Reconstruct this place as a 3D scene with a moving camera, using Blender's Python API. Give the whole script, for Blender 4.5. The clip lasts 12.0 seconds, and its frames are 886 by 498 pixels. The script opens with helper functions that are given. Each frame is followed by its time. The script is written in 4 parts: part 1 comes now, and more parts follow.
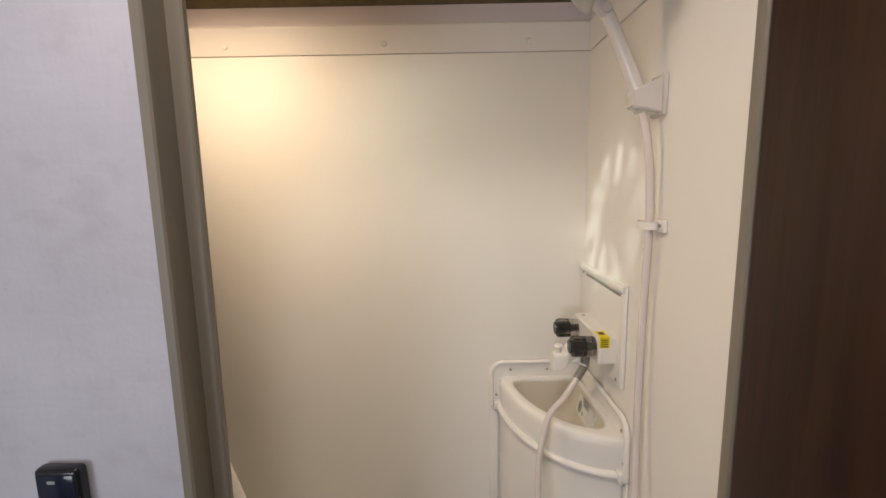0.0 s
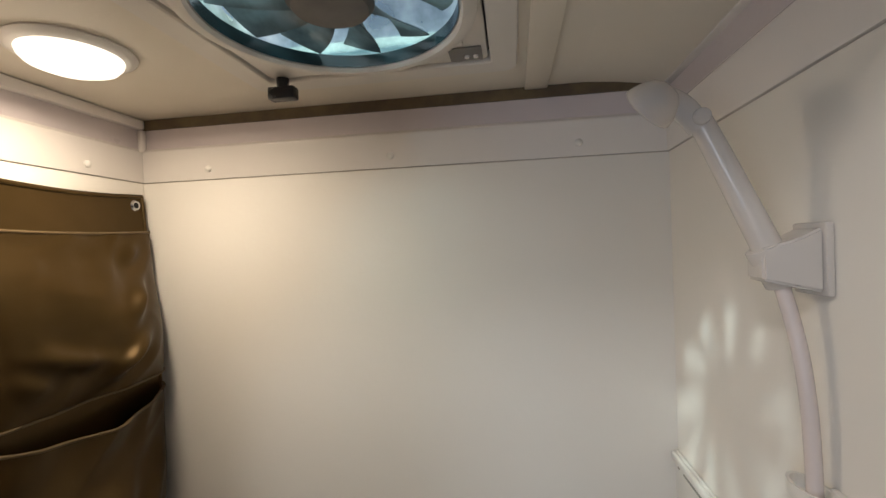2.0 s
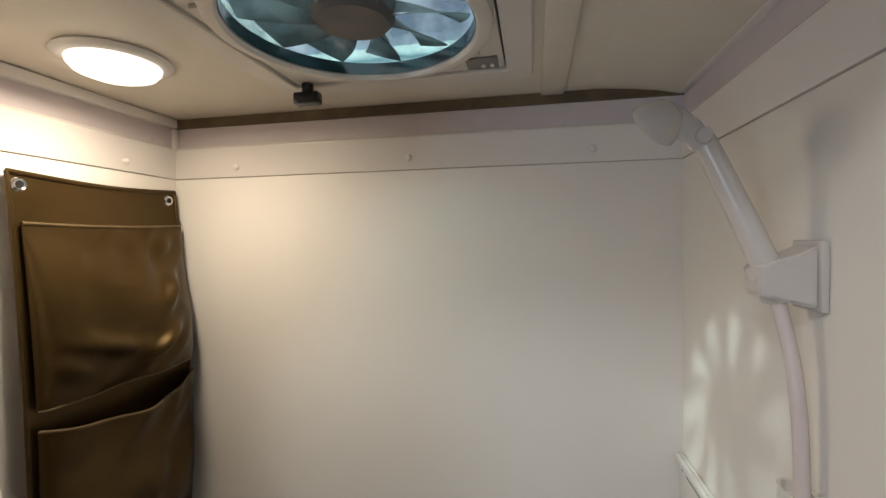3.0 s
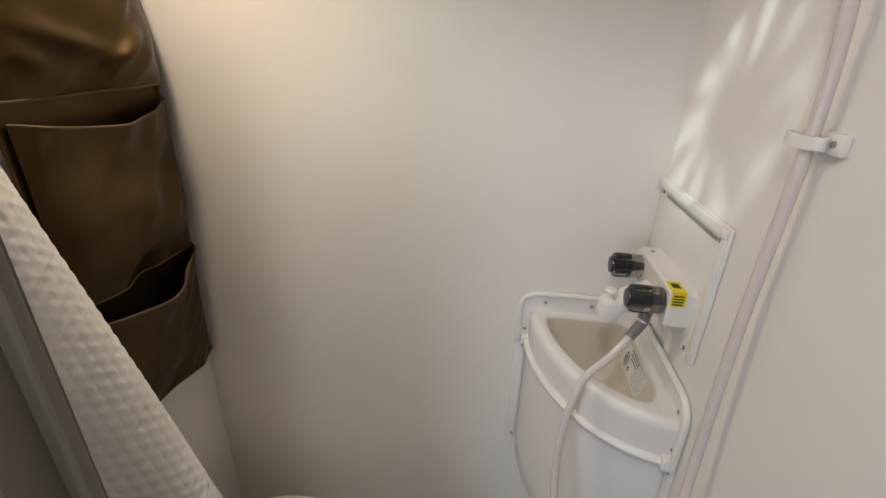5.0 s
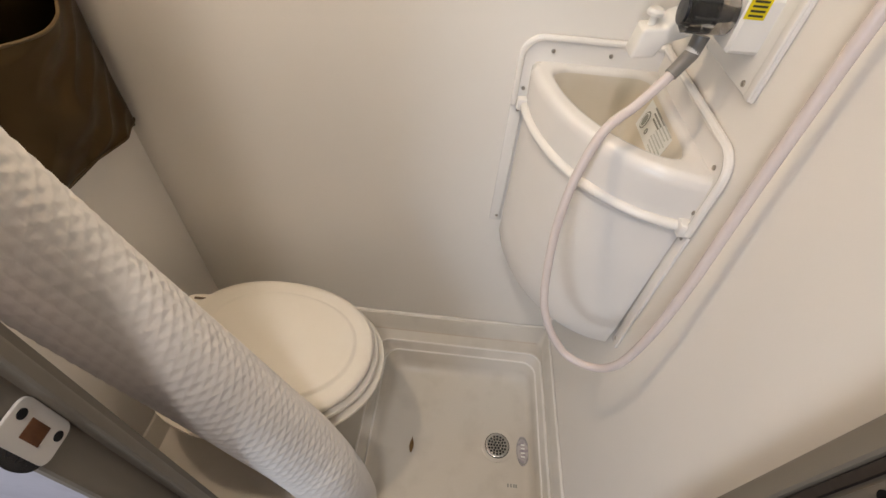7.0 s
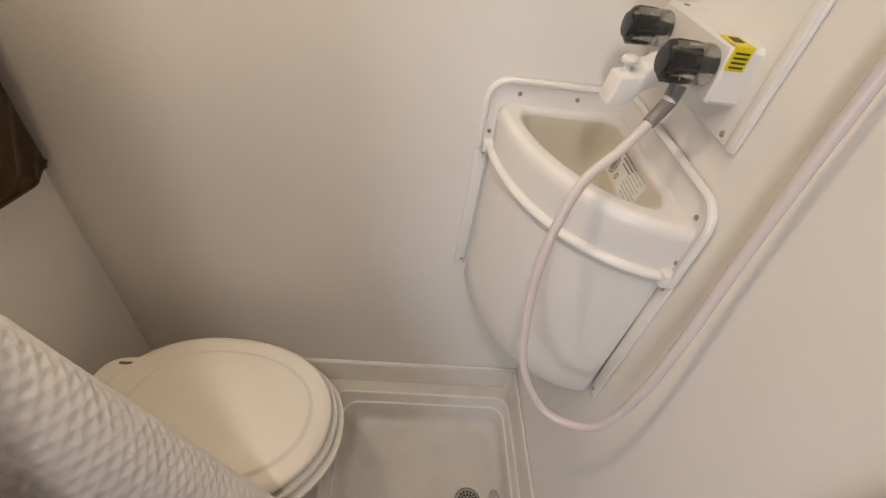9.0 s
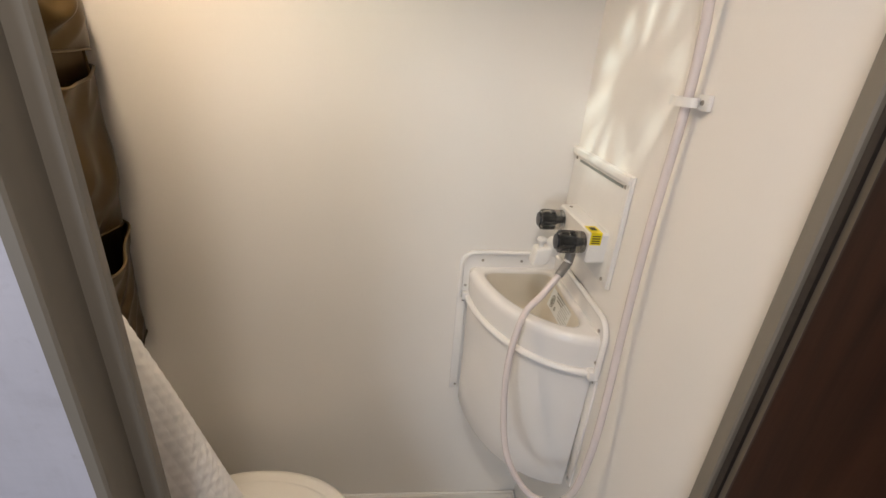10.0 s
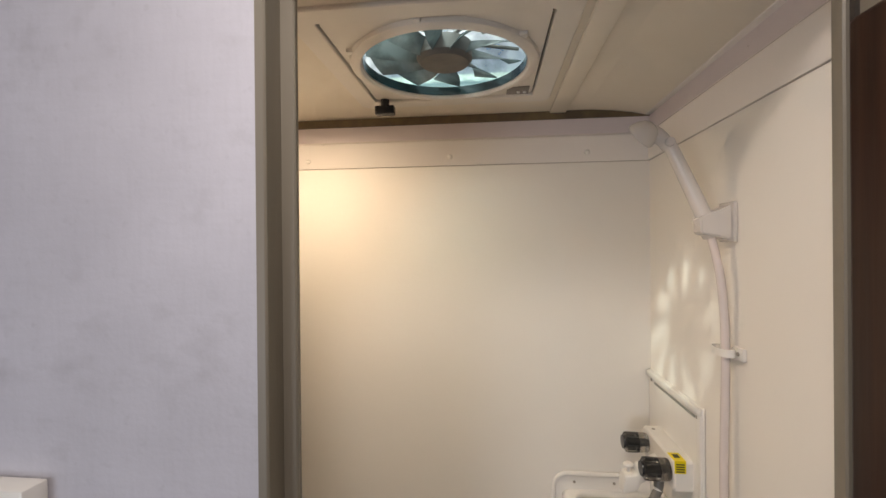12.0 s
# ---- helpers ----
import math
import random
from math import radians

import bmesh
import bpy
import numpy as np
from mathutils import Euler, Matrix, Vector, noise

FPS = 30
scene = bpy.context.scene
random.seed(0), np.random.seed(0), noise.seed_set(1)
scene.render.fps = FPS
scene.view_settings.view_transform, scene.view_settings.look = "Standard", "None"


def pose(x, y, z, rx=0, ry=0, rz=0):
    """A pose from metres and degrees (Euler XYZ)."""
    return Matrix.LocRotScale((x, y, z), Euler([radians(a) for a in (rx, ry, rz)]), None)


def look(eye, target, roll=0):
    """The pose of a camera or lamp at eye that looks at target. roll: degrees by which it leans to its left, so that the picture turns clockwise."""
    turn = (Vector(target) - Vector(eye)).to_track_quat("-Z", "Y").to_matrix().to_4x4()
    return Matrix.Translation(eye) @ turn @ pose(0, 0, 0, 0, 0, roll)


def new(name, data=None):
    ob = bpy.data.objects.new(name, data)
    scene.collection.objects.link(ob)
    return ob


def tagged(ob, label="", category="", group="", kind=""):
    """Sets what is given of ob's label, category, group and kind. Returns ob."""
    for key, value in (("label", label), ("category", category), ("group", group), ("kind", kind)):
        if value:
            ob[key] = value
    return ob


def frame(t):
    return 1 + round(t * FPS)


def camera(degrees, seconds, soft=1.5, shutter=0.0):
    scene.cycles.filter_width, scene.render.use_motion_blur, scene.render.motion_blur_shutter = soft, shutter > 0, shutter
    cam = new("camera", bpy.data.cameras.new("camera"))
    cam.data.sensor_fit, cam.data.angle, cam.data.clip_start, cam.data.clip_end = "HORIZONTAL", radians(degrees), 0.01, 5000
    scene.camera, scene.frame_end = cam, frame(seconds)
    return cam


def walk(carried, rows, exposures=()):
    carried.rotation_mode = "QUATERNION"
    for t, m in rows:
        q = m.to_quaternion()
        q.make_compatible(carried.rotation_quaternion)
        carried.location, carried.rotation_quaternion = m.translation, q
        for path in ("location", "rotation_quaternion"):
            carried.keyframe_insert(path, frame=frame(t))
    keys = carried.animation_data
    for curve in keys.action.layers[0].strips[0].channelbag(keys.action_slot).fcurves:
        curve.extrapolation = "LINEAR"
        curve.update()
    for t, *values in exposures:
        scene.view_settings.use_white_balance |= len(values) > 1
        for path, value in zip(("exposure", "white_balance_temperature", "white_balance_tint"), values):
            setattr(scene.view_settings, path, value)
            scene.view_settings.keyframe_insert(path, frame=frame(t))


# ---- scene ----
cam = camera(90.5, 12.0)
PATH = [
    (0, (0.029, 0.23, 1.467), (0.024, 2.208, 1.172), -1.0),
    (0.5, (0.015, 0.264, 1.525), (0.034, 2.249, 1.274), -2.3),
    (1, (0.038, 0.321, 1.531), (-0.026, 2.312, 1.352), -3.0),
    (1.5, (0.075, 0.444, 1.575), (-0.111, 2.434, 1.484), -2.6),
    (2, (0.115, 0.527, 1.621), (-0.197, 2.502, 1.612), -1.9),
    (2.5, (0.128, 0.52, 1.64), (-0.267, 2.48, 1.642), -1.1),
    (2.7, (0.132, 0.511, 1.644), (-0.275, 2.469, 1.639), -0.7),
    (4.5, (0.087, 0.489, 1.491), (-0.202, 2.381, 0.908), 1.2),
    (5, (0.081, 0.487, 1.459), (-0.152, 2.301, 0.651), 1.6),
    (5.5, (0.08, 0.484, 1.401), (-0.103, 2.208, 0.403), 2.0),
    (6, (0.076, 0.47, 1.359), (-0.067, 2.078, 0.18), 2.5),
    (6.5, (0.076, 0.492, 1.317), (-0.009, 1.966, -0.033), 3.5),
    (6.7, (0.071, 0.521, 1.304), (0.006, 1.942, -0.101), 4.0),
    (8.3, (0.045, 0.714, 1.25), (0.121, 1.934, -0.333), 7.7),
    (8.5, (0.04, 0.706, 1.251), (0.137, 1.956, -0.308), 8.0),
    (9, (0.032, 0.638, 1.27), (0.208, 2.089, -0.095), 9.2),
    (9.5, (0.024, 0.499, 1.359), (0.217, 2.146, 0.241), 6.7),
    (10, (0.003, 0.374, 1.428), (0.188, 2.195, 0.621), 4.1),
    (10.5, (-0.001, 0.303, 1.483), (0.134, 2.235, 0.985), 1.2),
    (11, (0.022, 0.245, 1.519), (0.072, 2.232, 1.297), -0.3),
    (11.5, (0.028, 0.218, 1.549), (-0.014, 2.216, 1.474), -1.0),
    (12, (-0.003, 0.209, 1.562), (-0.218, 2.197, 1.558), -0.5),
]
EXPOSURES = [(0.0, -0.37, 7600, 13), (1.0, -0.50, 7200, 11), (2.5, -0.93, 6550, 8), (4.5, -0.62, 6550, 9), (5.5, -0.35, 6750, 10), (6.5, 0.08, 7050, 12), (8.5, -0.08, 7400, 14), (9.0, -0.12, 7350, 14), (9.5, -0.10, 7250, 13), (10.5, -0.37, 7150, 12), (11.0, -0.42, 7150, 12), (11.5, -0.48, 7450, 12), (12.0, -0.49, 7600, 13)]
walk(cam, [(t, look(eye, target, roll)) for t, eye, target, roll in PATH], EXPOSURES)

# ---- light ----
world = bpy.data.worlds.new("sky")
scene.world = world
world.use_nodes = True
wn, wl = world.node_tree.nodes, world.node_tree.links
sky = wn.new("ShaderNodeTexSky")
sky.sky_type, sky.sun_disc = "NISHITA", False
sky.sun_elevation, sky.sun_rotation = radians(47.0), radians(252)
wl.new(sky.outputs[0], wn["Background"].inputs[0])
wn["Background"].inputs[1].default_value = 0.15

sun = new("sun", bpy.data.lights.new("sun", "SUN"))
sun.data.energy, sun.data.angle, sun.data.color = 5.0, radians(2.5), (1.0, 0.99, 0.97)
sun.matrix_world = look((-0.55, -0.18, 0.62), (0, 0, 0))
tagged(sun, kind="structure")

LED_X, LED_Y, CEIL = -0.455, 1.03, 1.90
led = new("puck_lamp_light", bpy.data.lights.new("puck_lamp_light", "AREA"))
led.data.shape, led.data.size, led.data.energy, led.data.color = "DISK", 0.07, 4.0, (1.0, 0.84, 0.66)
led.matrix_world = pose(LED_X, LED_Y, CEIL - 0.0335)

# daylight of an assumed cabin roof hatch and added window, unseen behind the walker
HATCH_X, HATCH_Y = -0.08, 0.25
hatch = new("hatch_daylight", bpy.data.lights.new("hatch_daylight", "AREA"))
hatch.data.shape, hatch.data.size, hatch.data.size_y, hatch.data.energy, hatch.data.color = "RECTANGLE", 0.09, 0.18, 7.8, (0.95, 0.94, 0.98)
hatch.matrix_world = pose(HATCH_X, HATCH_Y, 2.098)
# lamp in an added window, set to brighten the lilac wall
day = new("added_window_daylight", bpy.data.lights.new("added_window_daylight", "AREA"))
day.data.shape, day.data.size, day.data.size_y, day.data.energy, day.data.color = "RECTANGLE", 0.66, 0.65, 18.5, (0.68, 0.81, 1.0)
day.matrix_world = look((-1.00, -1.28, 1.10), (-0.60, 0.65, 0.95))
# open sky over the bath's roof vent
over = new("vent_daylight", bpy.data.lights.new("vent_daylight", "AREA"))
over.data.shape, over.data.size, over.data.energy, over.data.color = "SQUARE", 0.40, 30.0, (0.84, 0.95, 1.0)
over.matrix_world = look((-0.20, 0.70, CEIL + 0.52), (-0.084, 1.012, CEIL + 0.10))


# ---- materials ----
def mat(name, base, rough=0.4, metal=0.0, second=None, scale=8.0, detail=4.0, bump=0.0, bump_scale=60.0, spread=(0.35, 0.65),
        stretch=(1, 1, 1), coat=0.0, wave=0.0, trans=0.0, ior=1.45, spec=0.5, alpha=1.0):
    """Procedural surface: two colours mixed by noise, uneven gloss, fine relief and a slow wave."""
    m = bpy.data.materials.new(name)
    m.use_nodes = True
    n, l = m.node_tree.nodes, m.node_tree.links
    b = n["Principled BSDF"]
    b.inputs["Metallic"].default_value = metal
    b.inputs["Roughness"].default_value = rough
    b.inputs["IOR"].default_value = ior
    b.inputs["Coat Weight"].default_value = coat
    b.inputs["Transmission Weight"].default_value = trans
    b.inputs["Specular IOR Level"].default_value = spec
    b.inputs["Alpha"].default_value = alpha
    co = n.new("ShaderNodeTexCoord")
    mp = n.new("ShaderNodeMapping")
    mp.inputs["Scale"].default_value = stretch
    l.new(co.outputs["Object"], mp.inputs["Vector"])
    nz = n.new("ShaderNodeTexNoise")
    nz.inputs["Scale"].default_value, nz.inputs["Detail"].default_value = scale, detail
    l.new(mp.outputs[0], nz.inputs["Vector"])
    ramp = n.new("ShaderNodeValToRGB")
    ramp.color_ramp.elements[0].position, ramp.color_ramp.elements[1].position = spread
    ramp.color_ramp.elements[0].color = (*base, 1)
    ramp.color_ramp.elements[1].color = (*(second or tuple(c * 0.94 for c in base)), 1)
    l.new(nz.outputs["Fac"], ramp.inputs[0])
    l.new(ramp.outputs[0], b.inputs["Base Color"])
    rr = n.new("ShaderNodeMapRange")
    rr.inputs["To Min"].default_value, rr.inputs["To Max"].default_value = max(0.02, rough * 0.8), min(1, rough * 1.25)
    n2 = n.new("ShaderNodeTexNoise")
    n2.inputs["Scale"].default_value, n2.inputs["Detail"].default_value = scale * 3.1, 3
    l.new(mp.outputs[0], n2.inputs["Vector"])
    l.new(n2.outputs["Fac"], rr.inputs["Value"])
    l.new(rr.outputs[0], b.inputs["Roughness"])
    last = None
    if wave:
        nw = n.new("ShaderNodeTexNoise")
        nw.inputs["Scale"].default_value, nw.inputs["Detail"].default_value = 5.0, 1
        l.new(co.outputs["Object"], nw.inputs["Vector"])
        bw = n.new("ShaderNodeBump")
        bw.inputs["Strength"].default_value, bw.inputs["Distance"].default_value = wave, 0.02
        l.new(nw.outputs["Fac"], bw.inputs["Height"])
        last = bw
    if bump:
        nb = n.new("ShaderNodeTexNoise")
        nb.inputs["Scale"].default_value, nb.inputs["Detail"].default_value = bump_scale, 3
        l.new(mp.outputs[0], nb.inputs["Vector"])
        bb = n.new("ShaderNodeBump")
        bb.inputs["Strength"].default_value, bb.inputs["Distance"].default_value = bump, 0.002
        l.new(nb.outputs["Fac"], bb.inputs["Height"])
        if last:
            l.new(last.outputs[0], bb.inputs["Normal"])
        last = bb
    if last:
        l.new(last.outputs[0], b.inputs["Normal"])
    return m


def board(name, base, dirt):
    """Printed wallboard: cloudy mottle, a fine linen weave and smudges."""
    m = mat(name, base, 0.5, second=tuple(c * 0.88 for c in base), scale=6, detail=9, bump=0.12, bump_scale=180, spread=(0.36, 0.68))
    n, l = m.node_tree.nodes, m.node_tree.links
    b = n["Principled BSDF"]
    co = n.new("ShaderNodeTexCoord")
    col = b.inputs["Base Color"].links[0].from_socket
    for stretch, scale, low, high, strength, tint in (((1, 1, 0.12), 170, 0.42, 0.72, 0.11, dirt), ((0.12, 1, 1), 170, 0.42, 0.72, 0.11, dirt), ((1, 1, 1.3), 22, 0.56, 0.80, 0.55, dirt), ((1, 1, 1), 70, 0.62, 0.80, 0.45, dirt)):
        mp, nz, rp, mx = n.new("ShaderNodeMapping"), n.new("ShaderNodeTexNoise"), n.new("ShaderNodeMapRange"), n.new("ShaderNodeMix")
        mp.inputs["Scale"].default_value = stretch
        nz.inputs["Scale"].default_value, nz.inputs["Detail"].default_value = scale, 6
        rp.inputs["From Min"].default_value, rp.inputs["From Max"].default_value, rp.inputs["To Max"].default_value = low, high, strength
        mx.data_type = "RGBA"
        l.new(co.outputs["Object"], mp.inputs["Vector"])
        l.new(mp.outputs[0], nz.inputs["Vector"])
        l.new(nz.outputs["Fac"], rp.inputs["Value"])
        l.new(rp.outputs[0], mx.inputs[0])
        l.new(col, mx.inputs[6])
        mx.inputs[7].default_value = (*tint, 1)
        col = mx.outputs[2]
    l.new(col, b.inputs["Base Color"])
    return m


def glowing(name, colour, strength):
    m = bpy.data.materials.new(name)
    m.use_nodes = True
    b = m.node_tree.nodes["Principled BSDF"]
    b.inputs["Base Color"].default_value = (*colour, 1)
    b.inputs["Emission Color"].default_value = (*colour, 1)
    b.inputs["Emission Strength"].default_value = strength
    return m


M_WALL = mat("gelcoat_wall", (0.84, 0.80, 0.74), 0.5, spec=0.22, second=(0.81, 0.77, 0.71), scale=2.5, bump=0.08, bump_scale=90, wave=0.06, spread=(0.3, 0.7))
M_BAND = mat("upper_band_film", (0.82, 0.775, 0.725), 0.19, second=(0.79, 0.74, 0.70), scale=4, bump=0.1, bump_scale=120, wave=0.08)
M_BANDTOP = mat("pale_lilac_film", (0.66, 0.60, 0.60), 0.3, second=(0.62, 0.555, 0.565), scale=7, detail=8, bump=0.1, bump_scale=120, wave=0.1)
M_CEIL = mat("ceiling_board", (0.74, 0.68, 0.58), 0.5, second=(0.70, 0.64, 0.54), scale=5, bump=0.12, bump_scale=160)
M_STRIP = mat("brown_edge_strip", (0.15, 0.108, 0.055), 0.6, second=(0.10, 0.072, 0.045), scale=30, bump=0.2)
M_LILAC = board("lilac_wallboard", (0.59, 0.575, 0.635), (0.42, 0.405, 0.44))
M_JAMB = mat("taupe_door_frame", (0.225, 0.196, 0.156), 0.45, second=(0.20, 0.174, 0.138), scale=20, bump=0.1, bump_scale=200, stretch=(1, 1, 0.15))
M_GASKET = mat("dark_gasket", (0.045, 0.036, 0.030), 0.7, scale=40)
M_DARKWOOD = mat("dark_wood_veneer", (0.034, 0.0125, 0.0062), 0.42, second=(0.014, 0.005, 0.0027), spec=0.22, scale=60, detail=9, bump=0.12, bump_scale=90, stretch=(1, 1, 0.05), coat=0.04)
M_PAN = mat("pan_plastic", (0.66, 0.62, 0.555), 0.2, second=(0.58, 0.54, 0.475), scale=14, detail=9, bump=0.1, bump_scale=160, spread=(0.5, 0.85))
M_SINK = mat("sink_plastic", (0.82, 0.79, 0.75), 0.22, second=(0.79, 0.755, 0.71), scale=5, bump=0.04, bump_scale=90)
M_BASIN = mat("aged_basin_plastic", (0.74, 0.685, 0.59), 0.3, second=(0.69, 0.63, 0.53), scale=9, bump=0.05, bump_scale=90)
M_SHELL = mat("white_plastic", (0.80, 0.77, 0.72), 0.3, second=(0.77, 0.74, 0.69), scale=12, bump=0.03, bump_scale=120)
M_SHOWER = mat("greyed_white_plastic", (0.66, 0.61, 0.56), 0.19, second=(0.63, 0.58, 0.53), scale=12, bump=0.03, bump_scale=120)
M_HOSE = mat("white_hose", (0.69, 0.605, 0.57), 0.24, second=(0.66, 0.58, 0.545), scale=16)
M_TOILET = mat("toilet_plastic", (0.85, 0.80, 0.71), 0.36, second=(0.83, 0.77, 0.67), scale=6, bump=0.05, bump_scale=150)
M_SEATGREY = mat("seat_rim_plastic", (0.77, 0.725, 0.645), 0.3, scale=10)
M_CURTAIN = mat("quilted_cloth", (0.86, 0.82, 0.77), 0.75, second=(0.83, 0.79, 0.74), scale=14, bump=0.08, bump_scale=500)
M_VINYL = mat("brown_vinyl", (0.085, 0.052, 0.018), 0.34, metal=0.6, second=(0.062, 0.038, 0.012), scale=6, spec=0.35, bump=0.05, bump_scale=420)
M_PIPING = mat("brown_piping", (0.12, 0.080, 0.036), 0.5, scale=40, bump=0.2, bump_scale=500)
M_CHROME = mat("chrome", (0.75, 0.75, 0.75), 0.18, metal=1.0, scale=30)
M_SCREW = mat("dull_screw", (0.42, 0.38, 0.33), 0.35, metal=0.9, scale=60)
M_SMOKE = mat("smoked_acrylic", (0.34, 0.33, 0.31), 0.06, second=(0.44, 0.43, 0.41), scale=20, trans=0.95, ior=1.25)
M_CLEARGREY = mat("clear_grey_acrylic", (0.52, 0.49, 0.45), 0.08, second=(0.46, 0.43, 0.40), scale=20, trans=0.9, ior=1.2)
M_DARKCORE = mat("dark_knob_core", (0.03, 0.03, 0.03), 0.4, scale=30)
M_GREYPL = mat("grey_coupling", (0.20, 0.185, 0.165), 0.3, scale=30)
M_YELLOW = mat("yellow_label", (0.85, 0.68, 0.01), 0.4, second=(0.80, 0.62, 0.01), scale=30)
M_INK = mat("black_print", (0.06, 0.055, 0.02), 0.6, scale=40)
M_GREYINK_SHADE = mat("grey_print_and_groove_shade", (0.30, 0.31, 0.28), 0.6, scale=40)
M_FAINTINK = mat("faded_print", (0.62, 0.63, 0.60), 0.6, second=(0.52, 0.53, 0.50), scale=300)
M_PAPER = mat("white_sticker", (0.86, 0.87, 0.85), 0.4, scale=30)
M_BLACK = mat("black_plastic", (0.012, 0.012, 0.014), 0.25, second=(0.02, 0.02, 0.022), scale=20)
M_NAVY = mat("dark_glass_face", (0.010, 0.014, 0.030), 0.08, scale=20)
M_STEEL = mat("strainer_steel", (0.55, 0.54, 0.51), 0.25, metal=1.0, scale=40)
M_HOLE = mat("dark_hole", (0.01, 0.01, 0.01), 0.9, scale=20)
M_SLOTSHADE = mat("slot_shade", (0.16, 0.115, 0.075), 0.7, scale=30)
M_WOODHOLE = mat("raw_wood", (0.22, 0.09, 0.035), 0.8, second=(0.10, 0.04, 0.018), scale=60, stretch=(1, 1, 0.3))
M_LEAF = mat("dry_leaf", (0.26, 0.15, 0.05), 0.7, second=(0.15, 0.08, 0.03), scale=200)
M_OVAL = mat("oval_sticker", (0.52, 0.49, 0.50), 0.25, second=(0.36, 0.33, 0.37), scale=60, spread=(0.45, 0.55))
M_GARNISH = mat("vent_plastic", (0.72, 0.68, 0.62), 0.35, second=(0.69, 0.65, 0.59), scale=8, bump=0.05, bump_scale=160)
M_DUCT = mat("duct_teal", (0.020, 0.036, 0.039), 0.14, second=(0.013, 0.025, 0.028), scale=10)
M_LINER = mat("hatch_liner", (0.20, 0.27, 0.28), 0.4, second=(0.14, 0.20, 0.21), scale=14, bump=0.1)
M_HUB = mat("fan_hub", (0.13, 0.12, 0.11), 0.5, second=(0.10, 0.095, 0.09), scale=20)


def hazy(name, tint, clear):
    """Thin weathered plastic: scatters light through, clear in patches."""
    m = bpy.data.materials.new(name)
    m.use_nodes = True
    n, l = m.node_tree.nodes, m.node_tree.links
    tr, cl, gl = n.new("ShaderNodeBsdfTranslucent"), n.new("ShaderNodeBsdfTransparent"), n.new("ShaderNodeBsdfGlossy")
    co, nz, ramp = n.new("ShaderNodeTexCoord"), n.new("ShaderNodeTexNoise"), n.new("ShaderNodeValToRGB")
    nz.inputs["Scale"].default_value, nz.inputs["Detail"].default_value = 16.0, 4
    l.new(co.outputs["Object"], nz.inputs["Vector"])
    ramp.color_ramp.elements[0].position, ramp.color_ramp.elements[1].position = 0.40, 0.62
    ramp.color_ramp.elements[0].color = (*[c * 0.42 for c in tint], 1)
    ramp.color_ramp.elements[1].color = (*tint, 1)
    l.new(nz.outputs["Fac"], ramp.inputs[0])
    l.new(ramp.outputs[0], tr.inputs[0])
    cl.inputs[0].default_value = (0.76, 0.96, 1.0, 1)
    gl.inputs["Roughness"].default_value = 0.15
    a, b = n.new("ShaderNodeMixShader"), n.new("ShaderNodeMixShader")
    a.inputs[0].default_value, b.inputs[0].default_value = clear, 0.06
    df, h = n.new("ShaderNodeBsdfDiffuse"), n.new("ShaderNodeMixShader")
    l.new(ramp.outputs[0], df.inputs[0])
    h.inputs[0].default_value = 0.25
    l.new(tr.outputs[0], h.inputs[1])
    l.new(df.outputs[0], h.inputs[2])
    l.new(h.outputs[0], a.inputs[1])
    l.new(cl.outputs[0], a.inputs[2])
    l.new(a.outputs[0], b.inputs[1])
    l.new(gl.outputs[0], b.inputs[2])
    l.new(b.outputs[0], n["Material Output"].inputs[0])
    return m


M_LID = hazy("smoked_vent_lid", (0.88, 0.97, 0.98), 0.55)
M_BLADE = hazy("fan_blade", (0.27, 0.30, 0.30), 0.05)
M_LENS = glowing("lit_lens", (1.0, 0.90, 0.78), 3.0)
M_SCREEN = mat("lcd_screen", (0.55, 0.62, 0.68), 0.12, scale=20)
M_GREYFRAME = mat("grey_bezel", (0.22, 0.24, 0.28), 0.4, scale=20)
M_CABFLOOR = mat("cabin_floor_vinyl", (0.20, 0.15, 0.11), 0.45, second=(0.15, 0.11, 0.08), scale=14, stretch=(1, 0.1, 1))
# colour of the wall joints and of the painted crease shade in the pan
M_JOINT_SHADE = mat("joint_and_crease_shade", (0.58, 0.50, 0.42), 0.7, scale=30)
M_SHADOWGAP = mat("gap_shade", (0.05, 0.04, 0.035), 0.8, scale=30)


# ---- mesh helpers ----
def link(name, bm, material, smooth=True, angle=35):
    me = bpy.data.meshes.new(name)
    bmesh.ops.recalc_face_normals(bm, faces=bm.faces[:])
    bm.to_mesh(me)
    bm.free()
    me.materials.append(material)
    if smooth:
        me.polygons.foreach_set("use_smooth", [True] * len(me.polygons))
        me.set_sharp_from_angle(angle=radians(angle))
    return new(name, me)


def part(name, bm, material, parent=None, label="", angle=35):
    ob = link(name, bm, material, True, angle)
    if parent is not None:
        ob.parent = parent
    return tagged(ob, label)


def thing(name, at, label, category, group="", kind=""):
    ob = new(name)
    ob.empty_display_size = 0.05
    ob.location = at
    return tagged(ob, label, category, group, kind)


def under(ob, parent):
    """Hang ob under a thing that stands away from the origin, keeping its place."""
    ob.parent = parent
    ob.matrix_parent_inverse = Matrix.Translation(parent.location).inverted()
    return ob


def piece(name, bm, material, parent, label="", angle=35):
    if parent.parent is None and parent.type == "EMPTY":
        return under(part(name, bm, material, None, label, angle), parent)
    ob = part(name, bm, material, None, label, angle)
    ob.parent = parent
    ob.matrix_parent_inverse = parent_matrix(parent).inverted()
    return ob


